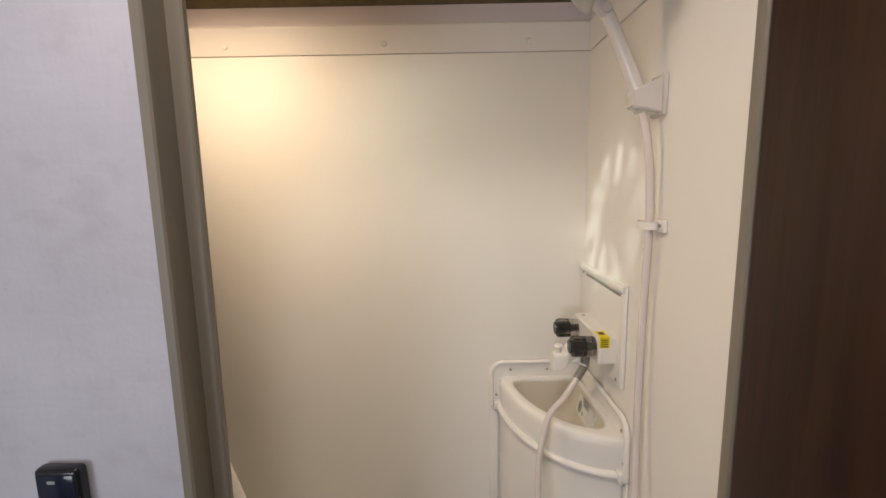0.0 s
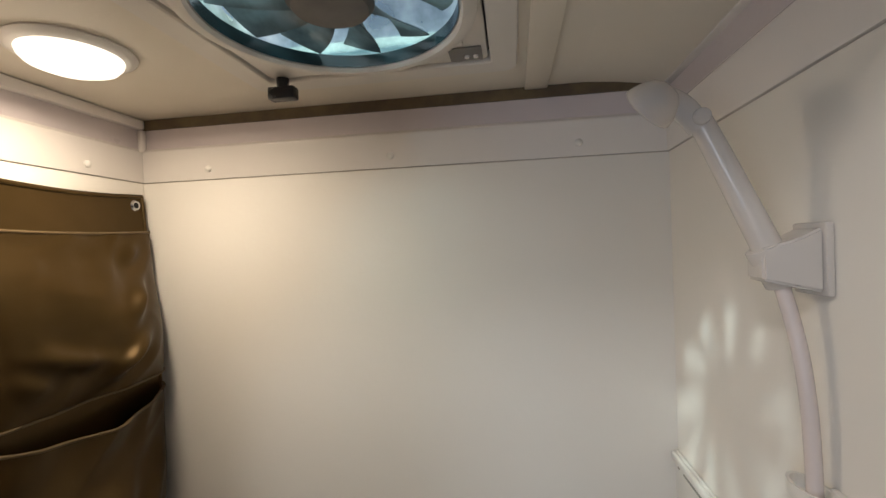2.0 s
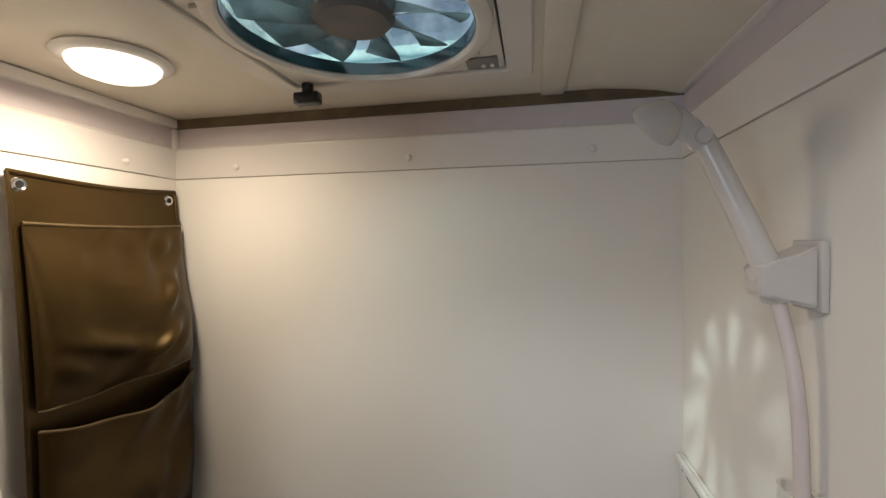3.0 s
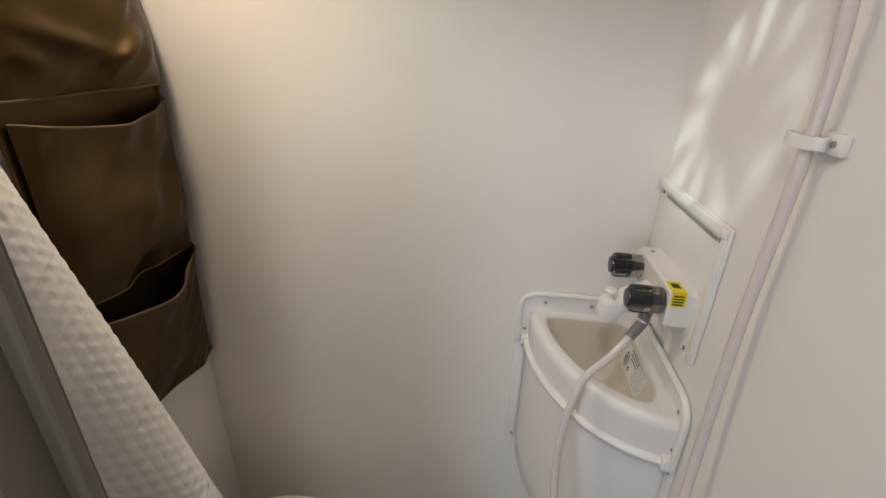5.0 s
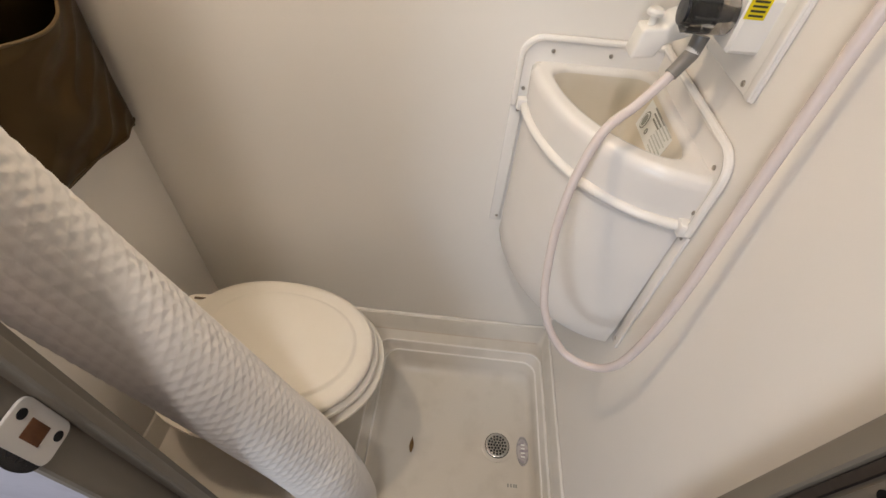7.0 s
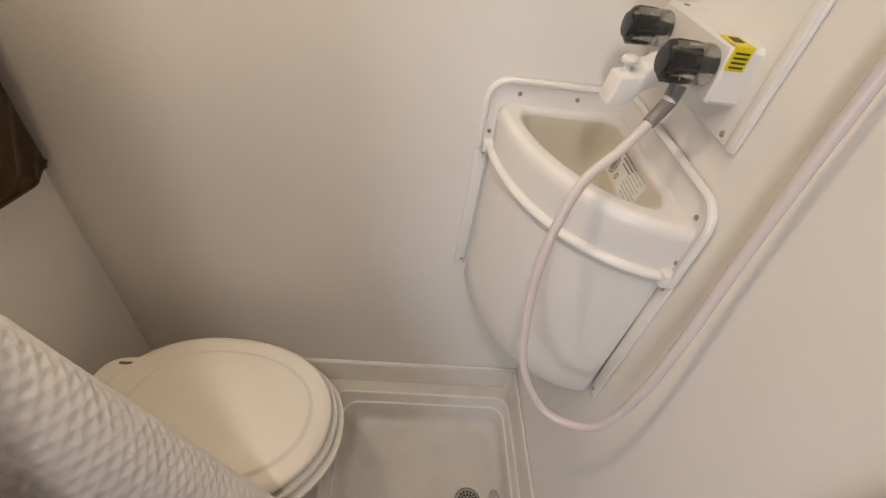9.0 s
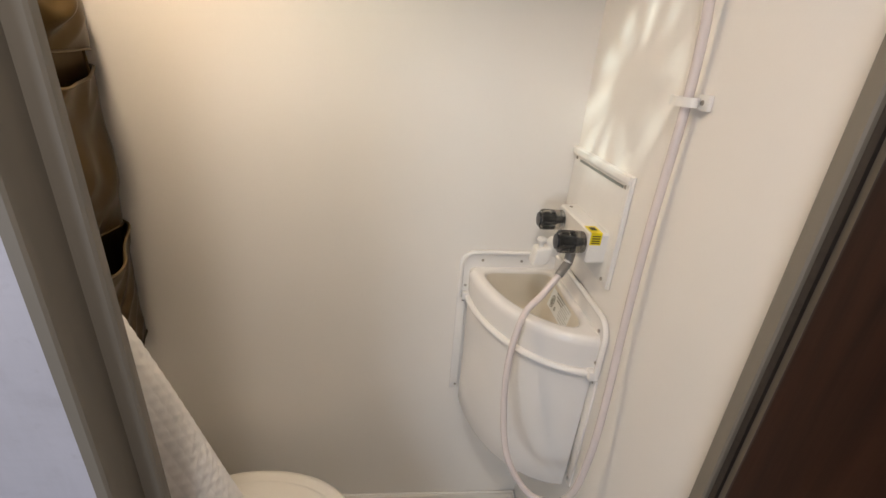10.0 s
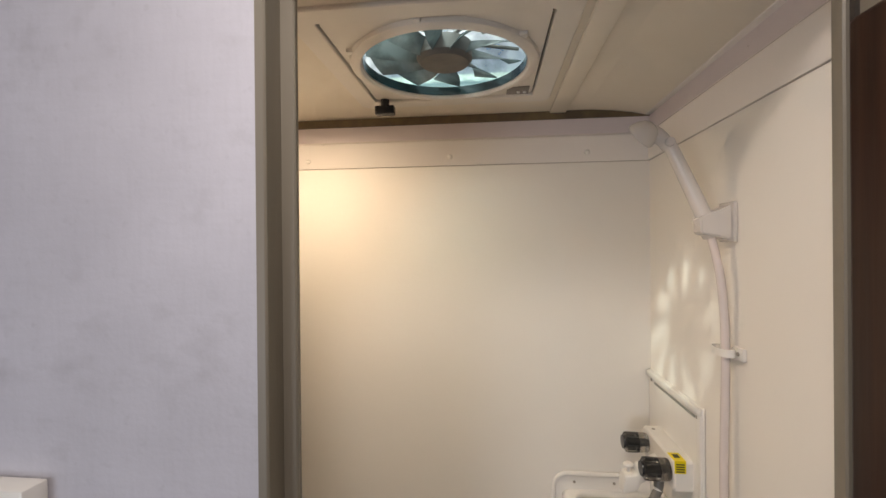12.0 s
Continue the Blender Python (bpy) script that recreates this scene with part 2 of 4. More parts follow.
def parent_matrix(ob):
    m = ob.matrix_parent_inverse @ ob.matrix_basis if ob.parent else ob.matrix_basis
    return parent_matrix(ob.parent) @ m if ob.parent else m


def box(lo, hi, bevel=0.0, seg=2, bm=None, turn=None):
    bm = bm or bmesh.new()
    lo, hi = Vector(lo), Vector(hi)
    m = Matrix.Translation((lo + hi) / 2)
    if turn:
        m = m @ turn
    d = hi - lo
    g = bmesh.ops.create_cube(bm, size=1, matrix=m @ Matrix.Diagonal((*d, 1)))
    if bevel:
        es = list({e for v in g["verts"] for e in v.link_edges})
        bmesh.ops.bevel(bm, geom=es, offset=bevel, segments=seg, affect="EDGES", profile=0.5)
    return bm


def rod(a, b, r1, r2=None, n=20, bm=None, bevel=0.0):
    bm = bm or bmesh.new()
    a, b = Vector(a), Vector(b)
    q = (b - a).to_track_quat("Z", "Y").to_matrix().to_4x4()
    g = bmesh.ops.create_cone(bm, cap_ends=True, segments=n, radius1=r1, radius2=r1 if r2 is None else r2, depth=(b - a).length,
                              matrix=Matrix.Translation((a + b) / 2) @ q)
    if bevel:
        es = [e for e in {e for v in g["verts"] for e in v.link_edges} if any(len(f.verts) > 4 for f in e.link_faces)]
        bmesh.ops.bevel(bm, geom=es, offset=bevel, segments=2, affect="EDGES", profile=0.5)
    return bm


def lathe(profile, centre, axis=(0, 0, 1), n=48, sx=1.0, sy=1.0, ring=False):
    """Turn (radius, height) pairs about an axis through centre."""
    bm = bmesh.new()
    q = Vector(axis).to_track_quat("Z", "Y").to_matrix()
    rings = []
    for r, h in profile:
        rings.append([bm.verts.new(Vector(centre) + q @ Vector((max(r, 1e-4) * sx * math.cos(2 * math.pi * k / n), max(r, 1e-4) * sy * math.sin(2 * math.pi * k / n), h))) for k in range(n)])
    for a, b in zip(rings, rings[1:] + rings[:1] if ring else rings[1:]):
        for k in range(n):
            bm.faces.new((a[k], a[(k + 1) % n], b[(k + 1) % n], b[k]))
    if not ring:
        bm.faces.new(rings[0])
        bm.faces.new(rings[-1])
    return bm


def spline(points, n=14):
    p = [Vector(q) for q in points]
    p = [2 * p[0] - p[1]] + p + [2 * p[-1] - p[-2]]
    out = []
    for i in range(1, len(p) - 2):
        a, b, c, d = p[i - 1:i + 3]
        for k in range(n):
            u = k / n
            out.append(0.5 * (2 * b + (c - a) * u + (2 * a - 5 * b + 4 * c - d) * u * u + (3 * b - a - 3 * c + d) * u ** 3))
    return out + [p[-2]]


def tube(path, radius, n=20, height=None, bm=None, squash=1.0):
    """Sweep a ring along a path; radius may be a function of 0..1, height a relief of (along in metres, round 0..1)."""
    bm = bm or bmesh.new()
    path = [Vector(p) for p in path]
    t0 = (path[1] - path[0]).normalized()
    side = t0.cross(Vector((0, 1, 0.01))).normalized()
    rings, run = [], 0.0
    for i, p in enumerate(path):
        t = (path[min(i + 1, len(path) - 1)] - path[max(i - 1, 0)]).normalized()
        side = (side - t * side.dot(t)).normalized()
        up = t.cross(side)
        if i:
            run += (p - path[i - 1]).length
        r = radius(i / (len(path) - 1)) if callable(radius) else radius
        ring = []
        for k in range(n):
            a = 2 * math.pi * k / n
            h = height(run, k / n) if height else 0
            ring.append(bm.verts.new(p + side * math.cos(a) * (r + h) + up * math.sin(a) * (r * squash + h)))
        rings.append(ring)
    for a, b in zip(rings, rings[1:]):
        for k in range(n):
            bm.faces.new((a[k], a[(k + 1) % n], b[(k + 1) % n], b[k]))
    bm.faces.new(rings[0])
    bm.faces.new(rings[-1])
    return bm


def loft(rings, cap=(True, True), bm=None):
    bm = bm or bmesh.new()
    vs = [[bm.verts.new(p) for p in r] for r in rings]
    n = len(vs[0])
    for a, b in zip(vs, vs[1:]):
        for k in range(n):
            bm.faces.new((a[k], a[(k + 1) % n], b[(k + 1) % n], b[k]))
    if cap[0]:
        bm.faces.new(vs[0])
    if cap[1]:
        bm.faces.new(vs[-1])
    return bm


def sheet(fn, nu, nv, thick):
    """A closed curved sheet: fn(u, v) gives the place, thick the vector from front to back."""
    bm = bmesh.new()
    t = Vector(thick)
    fr = [[bm.verts.new(Vector(fn(i / nu, j / nv))) for j in range(nv + 1)] for i in range(nu + 1)]
    bk = [[bm.verts.new(fr[i][j].co + t) for j in range(nv + 1)] for i in range(nu + 1)]
    for g in (fr, bk):
        for i in range(nu):
            for j in range(nv):
                bm.faces.new((g[i][j], g[i + 1][j], g[i + 1][j + 1], g[i][j + 1]))
    for i in range(nu):
        bm.faces.new((fr[i][0], fr[i + 1][0], bk[i + 1][0], bk[i][0]))
        bm.faces.new((fr[i][nv], fr[i + 1][nv], bk[i + 1][nv], bk[i][nv]))
    for j in range(nv):
        bm.faces.new((fr[0][j], fr[0][j + 1], bk[0][j + 1], bk[0][j]))
        bm.faces.new((fr[nu][j], fr[nu][j + 1], bk[nu][j + 1], bk[nu][j]))
    return bm


def setting(name, bm, material, label="", category=""):
    return tagged(link(name, bm, material), label, category, kind="structure")


def rrect(x0, x1, y0, y1, r, z, n=7):
    pts = []
    for cx, cy, a0 in ((x1 - r, y1 - r, 0), (x0 + r, y1 - r, 90), (x0 + r, y0 + r, 180), (x1 - r, y0 + r, 270)):
        for k in range(n):
            a = radians(a0 + 90 * k / (n - 1))
            pts.append(Vector((cx + r * math.cos(a), cy + r * math.sin(a), z)))
    return pts


# ---- the wet bath: inner faces at LEFT, RIGHT, BACK ----
LEFT, RIGHT, BACK = -0.63, 0.383, 1.325
FRONT0, FRONT1 = 0.655, 0.711      # the partition with the doorway
DOOR_L, DOOR_R, DOOR_TOP = -0.238, 0.360, 1.868
SEAM = 1.771

setting("wall_back", box((LEFT - 0.04, BACK, -0.04), (RIGHT + 0.04, BACK + 0.04, SEAM - 0.0006)), M_WALL, "cream gelcoat back wall of the wet bath", "wall")
setting("wall_right", box((RIGHT, FRONT1, -0.04), (RIGHT + 0.04, BACK, SEAM - 0.0006)), M_WALL, "cream glossy wall panel behind the tap", "wall")
setting("wall_left", box((LEFT - 0.04, FRONT1, -0.04), (LEFT, BACK, SEAM - 0.0006)), M_WALL, "cream wall panel behind the organiser", "wall")


def band(name, a, b, inward):
    """Upper wall band: a flat board above the seam, a small ledge and a plain top up to the ceiling."""
    a, b, w = Vector(a), Vector(b), Vector(inward)
    prof = [(-0.04, SEAM + 0.0008), (0.003, SEAM + 0.0008), (0.0045, SEAM + 0.003), (0.0045, 1.826), (0.007, 1.830), (0.007, 1.834), (0.0015, 1.840), (-0.04, 1.840)]
    top = [(-0.04, 1.8402), (0.0012, 1.8402), (0.0, 1.879), (-0.04, 1.879)]
    setting(name + "_top", loft([[p + w * d + Vector((0, 0, z)) for d, z in top] for p in (a, b)]), M_BANDTOP, "pale lilac-grey film under the ceiling", "wall trim")
    rings = [[p + w * d + Vector((0, 0, z)) for d, z in prof] for p in (a, b)]
    return setting(name, loft(rings), M_BAND, "glossy cream band above the wall seam", "wall trim")


band("trim_back", (LEFT, BACK, 0), (RIGHT, BACK, 0), (0, -1, 0))
band("trim_right", (RIGHT, FRONT1, 0), (RIGHT, BACK + 0.04, 0), (-1, 0, 0))
band("trim_left", (LEFT, FRONT1, 0), (LEFT, BACK + 0.04, 0), (1, 0, 0))
for nm, lo, hi in (("seam_back", (LEFT - 0.03, BACK + 0.003, SEAM - 0.002), (RIGHT + 0.03, BACK + 0.02, SEAM + 0.002)),
                   ("seam_right", (RIGHT + 0.002, FRONT1, SEAM - 0.002), (RIGHT + 0.02, BACK, SEAM + 0.002)),
                   ("seam_left", (LEFT - 0.02, FRONT1, SEAM - 0.002), (LEFT - 0.002, BACK, SEAM + 0.002))):
    setting(nm, box(lo, hi), M_JOINT_SHADE, "thin dark joint between wall and upper band", "joint")
setting("trim_strip", box((LEFT - 0.03, BACK - 0.003, 1.8792), (RIGHT + 0.03, BACK + 0.03, 1.8996)), M_STRIP, "brown wooden edge strip under the ceiling", "wall trim")
for nm, x0, x1 in (("cove_right", RIGHT - 0.012, RIGHT + 0.04), ("cove_left", LEFT - 0.04, LEFT + 0.012)):
    setting(nm, box((x0, FRONT1, 1.8795), (x1, BACK - 0.004, 1.899), 0.004), M_BAND, "cream cove strip under the ceiling", "wall trim")
setting("trim_corner", box((LEFT, BACK - 0.014, 1.832), (LEFT + 0.012, BACK, 1.879), 0.004), M_BAND, "short cream corner moulding", "wall trim")

# ceiling with the hatch cut out
VX, VY, VH = -0.084, 1.012, 0.178    # vent centre and half opening
cb = bmesh.new()
for lo, hi in (((LEFT - 0.05, FRONT0, CEIL), (VX - VH, BACK + 0.05, CEIL + 0.05)), ((VX + VH, FRONT0, CEIL), (RIGHT + 0.06, BACK + 0.05, CEIL + 0.05)),
               ((VX - VH, FRONT0, CEIL), (VX + VH, VY - VH, CEIL + 0.05)), ((VX - VH, VY + VH, CEIL), (VX + VH, BACK + 0.05, CEIL + 0.05))):
    box(lo, hi, bm=cb)
setting("ceiling", cb, M_CEIL, "cream ceiling board with a square vent hatch", "ceiling")
setting("ceiling_batten", box((0.145, FRONT1, CEIL - 0.006), (0.185, BACK - 0.004, CEIL), 0.002), M_CEIL, "flat cream ceiling batten", "ceiling batten")

cw = loft([[Vector((x, y, z)) for x, z in ((0.215, CEIL + 0.001), (0.26, CEIL - 0.002), (0.30, CEIL - 0.0055), (0.34, CEIL - 0.011), (0.372, CEIL - 0.018), (0.384, CEIL - 0.0195), (0.384, CEIL + 0.001))] for y in (FRONT1, BACK - 0.0045)])
setting("ceiling_cove", cw, M_CEIL, "ceiling curving down to the wall", "ceiling")
# doorway partition, lilac towards the cabin
setting("wall_partition_left", box((-1.7, FRONT0, -0.04), (DOOR_L - 0.011, FRONT1, CEIL)), M_LILAC, "pale lilac mottled wallboard beside the doorway", "wall")
setting("wall_partition_right", box((DOOR_R + 0.011, FRONT0, -0.04), (1.3, FRONT1, CEIL)), M_LILAC, "pale lilac wallboard behind the door", "wall")
setting("wall_partition_head", box((DOOR_L - 0.011, FRONT0, DOOR_TOP + 0.03), (DOOR_R + 0.011, FRONT1, CEIL)), M_LILAC, "wallboard over the doorway", "wall")

# cabin shell that closes the place behind the walker
setting("floor", box((-1.7, -1.3, -0.04), (1.3, FRONT0, 0.0)), M_CABFLOOR, "brown vinyl cabin floor", "floor")
HX, HY, HH = HATCH_X, HATCH_Y, 0.17    # assumed cabin roof hatch, unseen: centre and half opening
cc = bmesh.new()
for lo, hi in (((-1.7, -1.3, 2.10), (HX - HH, FRONT0, 2.15)), ((HX + HH, -1.3, 2.10), (1.3, FRONT0, 2.15)), ((HX - HH, -1.3, 2.10), (HX + HH, HY - HH, 2.15)), ((HX - HH, HY + HH, 2.10), (HX + HH, FRONT0, 2.15))):
    box(lo, hi, bm=cc)
setting("ceiling_cabin", cc, M_CEIL, "unseen cream cabin ceiling with an assumed roof hatch", "ceiling")
setting("wall_cabin_upper", box((-1.7, FRONT0, CEIL + 0.05), (1.3, FRONT0 + 0.02, 2.15)), M_LILAC, "narrow wall above the partition", "wall")
setting("wall_cabin_left", box((-1.74, -1.3, -0.04), (-1.7, FRONT1, 2.15)), M_LILAC, "lilac cabin wall", "wall")
setting("wall_cabin_right", box((1.3, -1.3, -0.04), (1.34, FRONT1, 2.15)), M_LILAC, "lilac cabin wall", "wall")
wb = bmesh.new()
for lo, hi in (((-1.7, -1.34, -0.04), (-1.40, -1.3, 2.15)), ((-0.40, -1.34, -0.04), (1.3, -1.3, 2.15)), ((-1.40, -1.34, -0.04), (-0.40, -1.3, 0.76)), ((-1.40, -1.34, 1.44), (-0.40, -1.3, 2.15))):
    box(lo, hi, bm=wb)
setting("wall_cabin_rear", wb, M_LILAC, "unseen cabin wall with an added window opening", "wall")


# ---- door frame and door ----
def jamb(name, face, s, label, stop, y0, y1):
    """One post of the door frame: front trim, rebate and stop. s: the side on which the opening lies."""
    x = lambda d: face + s * d
    prof = [(-0.011, FRONT0 - 0.006), (-0.002, FRONT0 - 0.006), (0.0, FRONT0 - 0.004), (0.0, FRONT0 + 0.002), (-0.0005, FRONT0 + 0.004), (0.0, y0 - 0.001), (stop - 0.002, y0), (stop, y0 + 0.002), (stop, y1 - 0.003), (stop - 0.002, y1), (-0.002, y1), (-0.002, 0.7112), (-0.011, 0.7112)]
    rings = [[Vector((x(d), y, z)) for d, y in prof] for z in (0.0, DOOR_TOP + 0.028)]
    return part(name, loft(rings), M_JAMB, None, label)


frame_thing = thing("door_frame", (0.05, 0.69, 0.0), "taupe painted door frame with a rebate and stops", "door frame", kind="structure")
jl = under(jamb("post", DOOR_L, 1, "", 0.016, 0.686, 0.698), frame_thing)
jr = under(jamb("post", DOOR_R, -1, "", 0.008, 0.692, 0.711), frame_thing)
under(part("head", box((DOOR_L - 0.011, FRONT0 - 0.006, DOOR_TOP), (DOOR_R + 0.011, 0.711, DOOR_TOP + 0.03), 0.002), M_JAMB), frame_thing)
under(part("sill", box((DOOR_L - 0.011, FRONT0 - 0.006, 0.0), (DOOR_R + 0.011, 0.734, 0.12), 0.004), M_JAMB), frame_thing)
under(part("gasket", box((DOOR_L - 0.0018, 0.6985, 0.12), (DOOR_L + 0.012, 0.7015, 1.75)), M_JAMB), frame_thing)
under(part("gasket", box((DOOR_R - 0.004, 0.683, 0.12), (DOOR_R + 0.001, 0.690, 1.86)), M_GASKET), frame_thing)

door = thing("door_1", (DOOR_R + 0.015, 0.36, 0.13), "dark brown wood veneer door standing open into the cabin", "door", kind="structure")
leaf = under(part("leaf", box((0.320, 0.075, 0.13), (0.347, 0.646, 1.766), 0.006, 3), M_DARKWOOD), door)
for z in (0.35, 0.98, 1.6):
    under(part("hinge", rod((0.3510, 0.6455, z), (0.3510, 0.6455, z + 0.06), 0.004, n=12), M_SCREW), door)


# strike plate on the left post, catch plate on the right post
strike = thing("strike_plate", (DOOR_L, 0.668, 0.93), "white metal strike plate screwed to the door post", "strike plate")
ring = rrect(0.6495, 0.6845, 0.900, 0.963, 0.009, 0.0, 6)
piece("plate", loft([[Vector((DOOR_L + d, p.x + (0.667 - p.x) * k, p.y + (0.9315 - p.y) * k)) for p in ring] for d, k in ((0.0003, 0.0), (0.0019, 0.0), (0.0026, 0.02))]), M_SHELL, strike)
piece("latch_hole", box((DOOR_L + 0.0022, 0.659, 0.921), (DOOR_L + 0.0032, 0.674, 0.943), 0.0004), M_WOODHOLE, strike, "raw wooden latch hole")
for z in (0.909, 0.954):
    piece("screw", rod((DOOR_L + 0.002, 0.672, z), (DOOR_L + 0.0036, 0.672, z), 0.0042, n=14), M_HOLE, strike, "dark recessed screw")
piece("lip", lathe([(0.0, 0), (0.026, 0), (0.026, 0.0016), (0.0, 0.0016)], (DOOR_L + 0.0006, 0.6515, 0.932), (1, 0, 0), 32, 0.45, 1.0), M_BLACK, strike, "dark rounded lip")
catch = thing("catch_plate", (DOOR_R, 0.66, 0.975), "small white two-hole catch plate on the door post", "catch plate")
piece("plate", box((DOOR_R - 0.0025, 0.658, 0.952), (DOOR_R - 0.0003, 0.679, 0.996), 0.0009), M_GREYPL, catch)
for z in (0.963, 0.987):
    piece("screw", rod((DOOR_R - 0.0038, 0.670, z), (DOOR_R - 0.002, 0.670, z), 0.0050, n=14), M_HOLE, catch, "dark recessed screw")


# ---- shower pan ----
pan = thing("shower_pan", (0, 1.03, -0.02), "cream moulded plastic shower pan with a stepped rim", "shower pan")
LEDGE, LIP = 0.105, 0.168
rings = [rrect(LEFT + 0.001, RIGHT - 0.001, 0.735, BACK - 0.001, 0.004, -0.02), rrect(LEFT + 0.001, RIGHT - 0.001, 0.735, BACK - 0.001, 0.004, LIP - 0.003),
         rrect(LEFT + 0.003, RIGHT - 0.003, 0.737, BACK - 0.003, 0.006, LIP), rrect(LEFT + 0.008, RIGHT - 0.008, 0.742, BACK - 0.009, 0.01, LIP),
         rrect(LEFT + 0.011, RIGHT - 0.010, 0.744, BACK - 0.013, 0.012, LIP - 0.004), rrect(LEFT + 0.013, RIGHT - 0.011, 0.746, BACK - 0.018, 0.014, LEDGE + 0.012),
         rrect(LEFT + 0.020, RIGHT - 0.014, 0.752, BACK - 0.026, 0.02, LEDGE), rrect(-0.128, RIGHT - 0.019, 0.778, BACK - 0.060, 0.035, LEDGE),
         rrect(-0.122, RIGHT - 0.021, 0.782, BACK - 0.064, 0.036, LEDGE - 0.003), rrect(-0.114, RIGHT - 0.025, 0.788, BACK - 0.069, 0.038, LEDGE - 0.016),
         rrect(-0.108, RIGHT - 0.028, 0.792, BACK - 0.073, 0.04, LEDGE - 0.024), rrect(-0.098, RIGHT - 0.032, 0.800, BACK - 0.078, 0.04, LEDGE - 0.030),
         rrect(-0.085, RIGHT - 0.035, 0.812, BACK - 0.083, 0.04, 0.030), rrect(-0.076, RIGHT - 0.040, 0.818, BACK - 0.089, 0.04, 0.010),
         rrect(-0.066, RIGHT - 0.048, 0.826, BACK - 0.098, 0.036, 0.002), rrect(-0.05, RIGHT - 0.064, 0.84, BACK - 0.114, 0.03, 0.0)]
piece("rim", loft(rings[:8], (True, False)), M_PAN, pan, "stepped outer rim", 50)
piece("tray", loft(rings[7:], (False, True)), M_PAN, pan, "sunken tray floor", 50)

bead_back = tube(spline([(LEFT + 0.01, BACK - 0.004, LIP), (0, BACK - 0.004, LIP), (RIGHT - 0.004, BACK - 0.004, LIP)], 6), 0.0032, 10)
piece("wall_bead", bead_back, M_SHELL, pan, "white sealant bead")
piece("wall_bead", tube(spline([(RIGHT - 0.004, BACK - 0.004, LIP), (RIGHT - 0.004, 1.0, LIP), (RIGHT - 0.004, 0.75, LIP)], 6), 0.0032, 10), M_SHELL, pan, "white sealant bead")
# thin darker tube paints the shade in the crease behind the ledge
piece("ledge_crease_shade", tube(spline([(-0.60, BACK - 0.0245, LEDGE + 0.0012), (-0.1, BACK - 0.0245, LEDGE + 0.0012), (RIGHT - 0.016, BACK - 0.0245, LEDGE + 0.0012)], 6), 0.0018, 8), M_JOINT_SHADE, pan, "darker line painted for the shade in the ledge crease")
loop = rrect(-0.126, RIGHT - 0.0195, 0.780, BACK - 0.0615, 0.0355, LEDGE + 0.0005)
piece("rim_bead", tube(loop + loop[:1], 0.0030, 8), M_SHELL, pan)
loop = rrect(-0.101, RIGHT - 0.031, 0.798, BACK - 0.0765, 0.04, LEDGE - 0.0285)
piece("step_bead", tube(loop + loop[:1], 0.0030, 8), M_SHELL, pan)

drain = thing("drain", (0.25, 1.02, 0), "round steel drain strainer set in the shower pan", "drain")
piece("flange", lathe([(0.034, 0.001), (0.046, 0.001), (0.0465, 0.003), (0.044, 0.0045), (0.036, 0.004), (0.034, 0.0015)], (0.25, 1.02, 0.0), n=40, ring=True), M_PAN, drain)
piece("gap_ring", lathe([(0.0, 0.0015), (0.0355, 0.0015), (0.0355, 0.0025), (0.0, 0.0025)], (0.25, 1.02, 0), n=40), M_HOLE, drain)
piece("strainer", lathe([(0.0, 0.002), (0.031, 0.002), (0.033, 0.004), (0.030, 0.0052), (0.022, 0.0045), (0.0, 0.0042)], (0.25, 1.02, 0), n=40), M_STEEL, drain)
for ring, count in ((0.0, 1), (0.0085, 6), (0.0165, 12), (0.024, 16)):
    for k in range(count):
        a = 2 * math.pi * k / count
        piece("hole", rod((0.25 + ring * math.cos(a), 1.02 + ring * math.sin(a), 0.004), (0.25 + ring * math.cos(a), 1.02 + ring * math.sin(a), 0.0056), 0.0028, n=10), M_HOLE, drain)

sticker = thing("oval_sticker", (0.327, 1.012, 0), "grey oval maker's sticker on the pan floor", "sticker")
piece("backing", lathe([(0, 0.0015), (1.0, 0.0015), (1.0, 0.0035), (0, 0.0035)], (0.322, 1.012, 0.001), n=40, sx=0.018, sy=0.040), M_OVAL, sticker)
piece("print_ring", lathe([(0.86, 0.0035), (0.93, 0.0035), (0.93, 0.0041), (0.86, 0.0041)], (0.322, 1.012, 0.001), n=40, sx=0.018, sy=0.040, ring=True), M_GREYINK_SHADE, sticker)
for dy in (-0.016, -0.006, 0.006, 0.016):
    piece("print_bar", box((0.317, 1.012 + dy - 0.002, 0.0045), (0.328, 1.012 + dy + 0.002, 0.0052)), M_PAPER, sticker)

leafbm = sheet(lambda u, v: (0.009 + (v - 0.5) * 0.012 * math.sin(math.pi * min(1, u + 0.08)), 0.975 + u * 0.045, 0.003 + 0.004 * math.sin(math.pi * v) + 0.002 * u), 8, 5, (0, 0, -0.0006))
tagged(link("dry_leaf", leafbm, M_LEAF), "small curled dry brown leaf on the pan floor", "leaf")
for i, dx in enumerate((-0.012, -0.004, 0.004, 0.010)):
    tagged(link("pan_mark", box((0.29 + dx, 0.916, 0.0006), (0.294 + dx, 0.924, 0.0016)), M_GREYINK_SHADE), "small moulded maker's mark in the pan floor", "marking", "moulded marks")

# ---- toilet ----
TZ = 0.42
toilet = thing("toilet", (-0.35, 1.03, LEDGE), "cream plastic marine toilet with its lid closed", "toilet")
TCY = 1.035


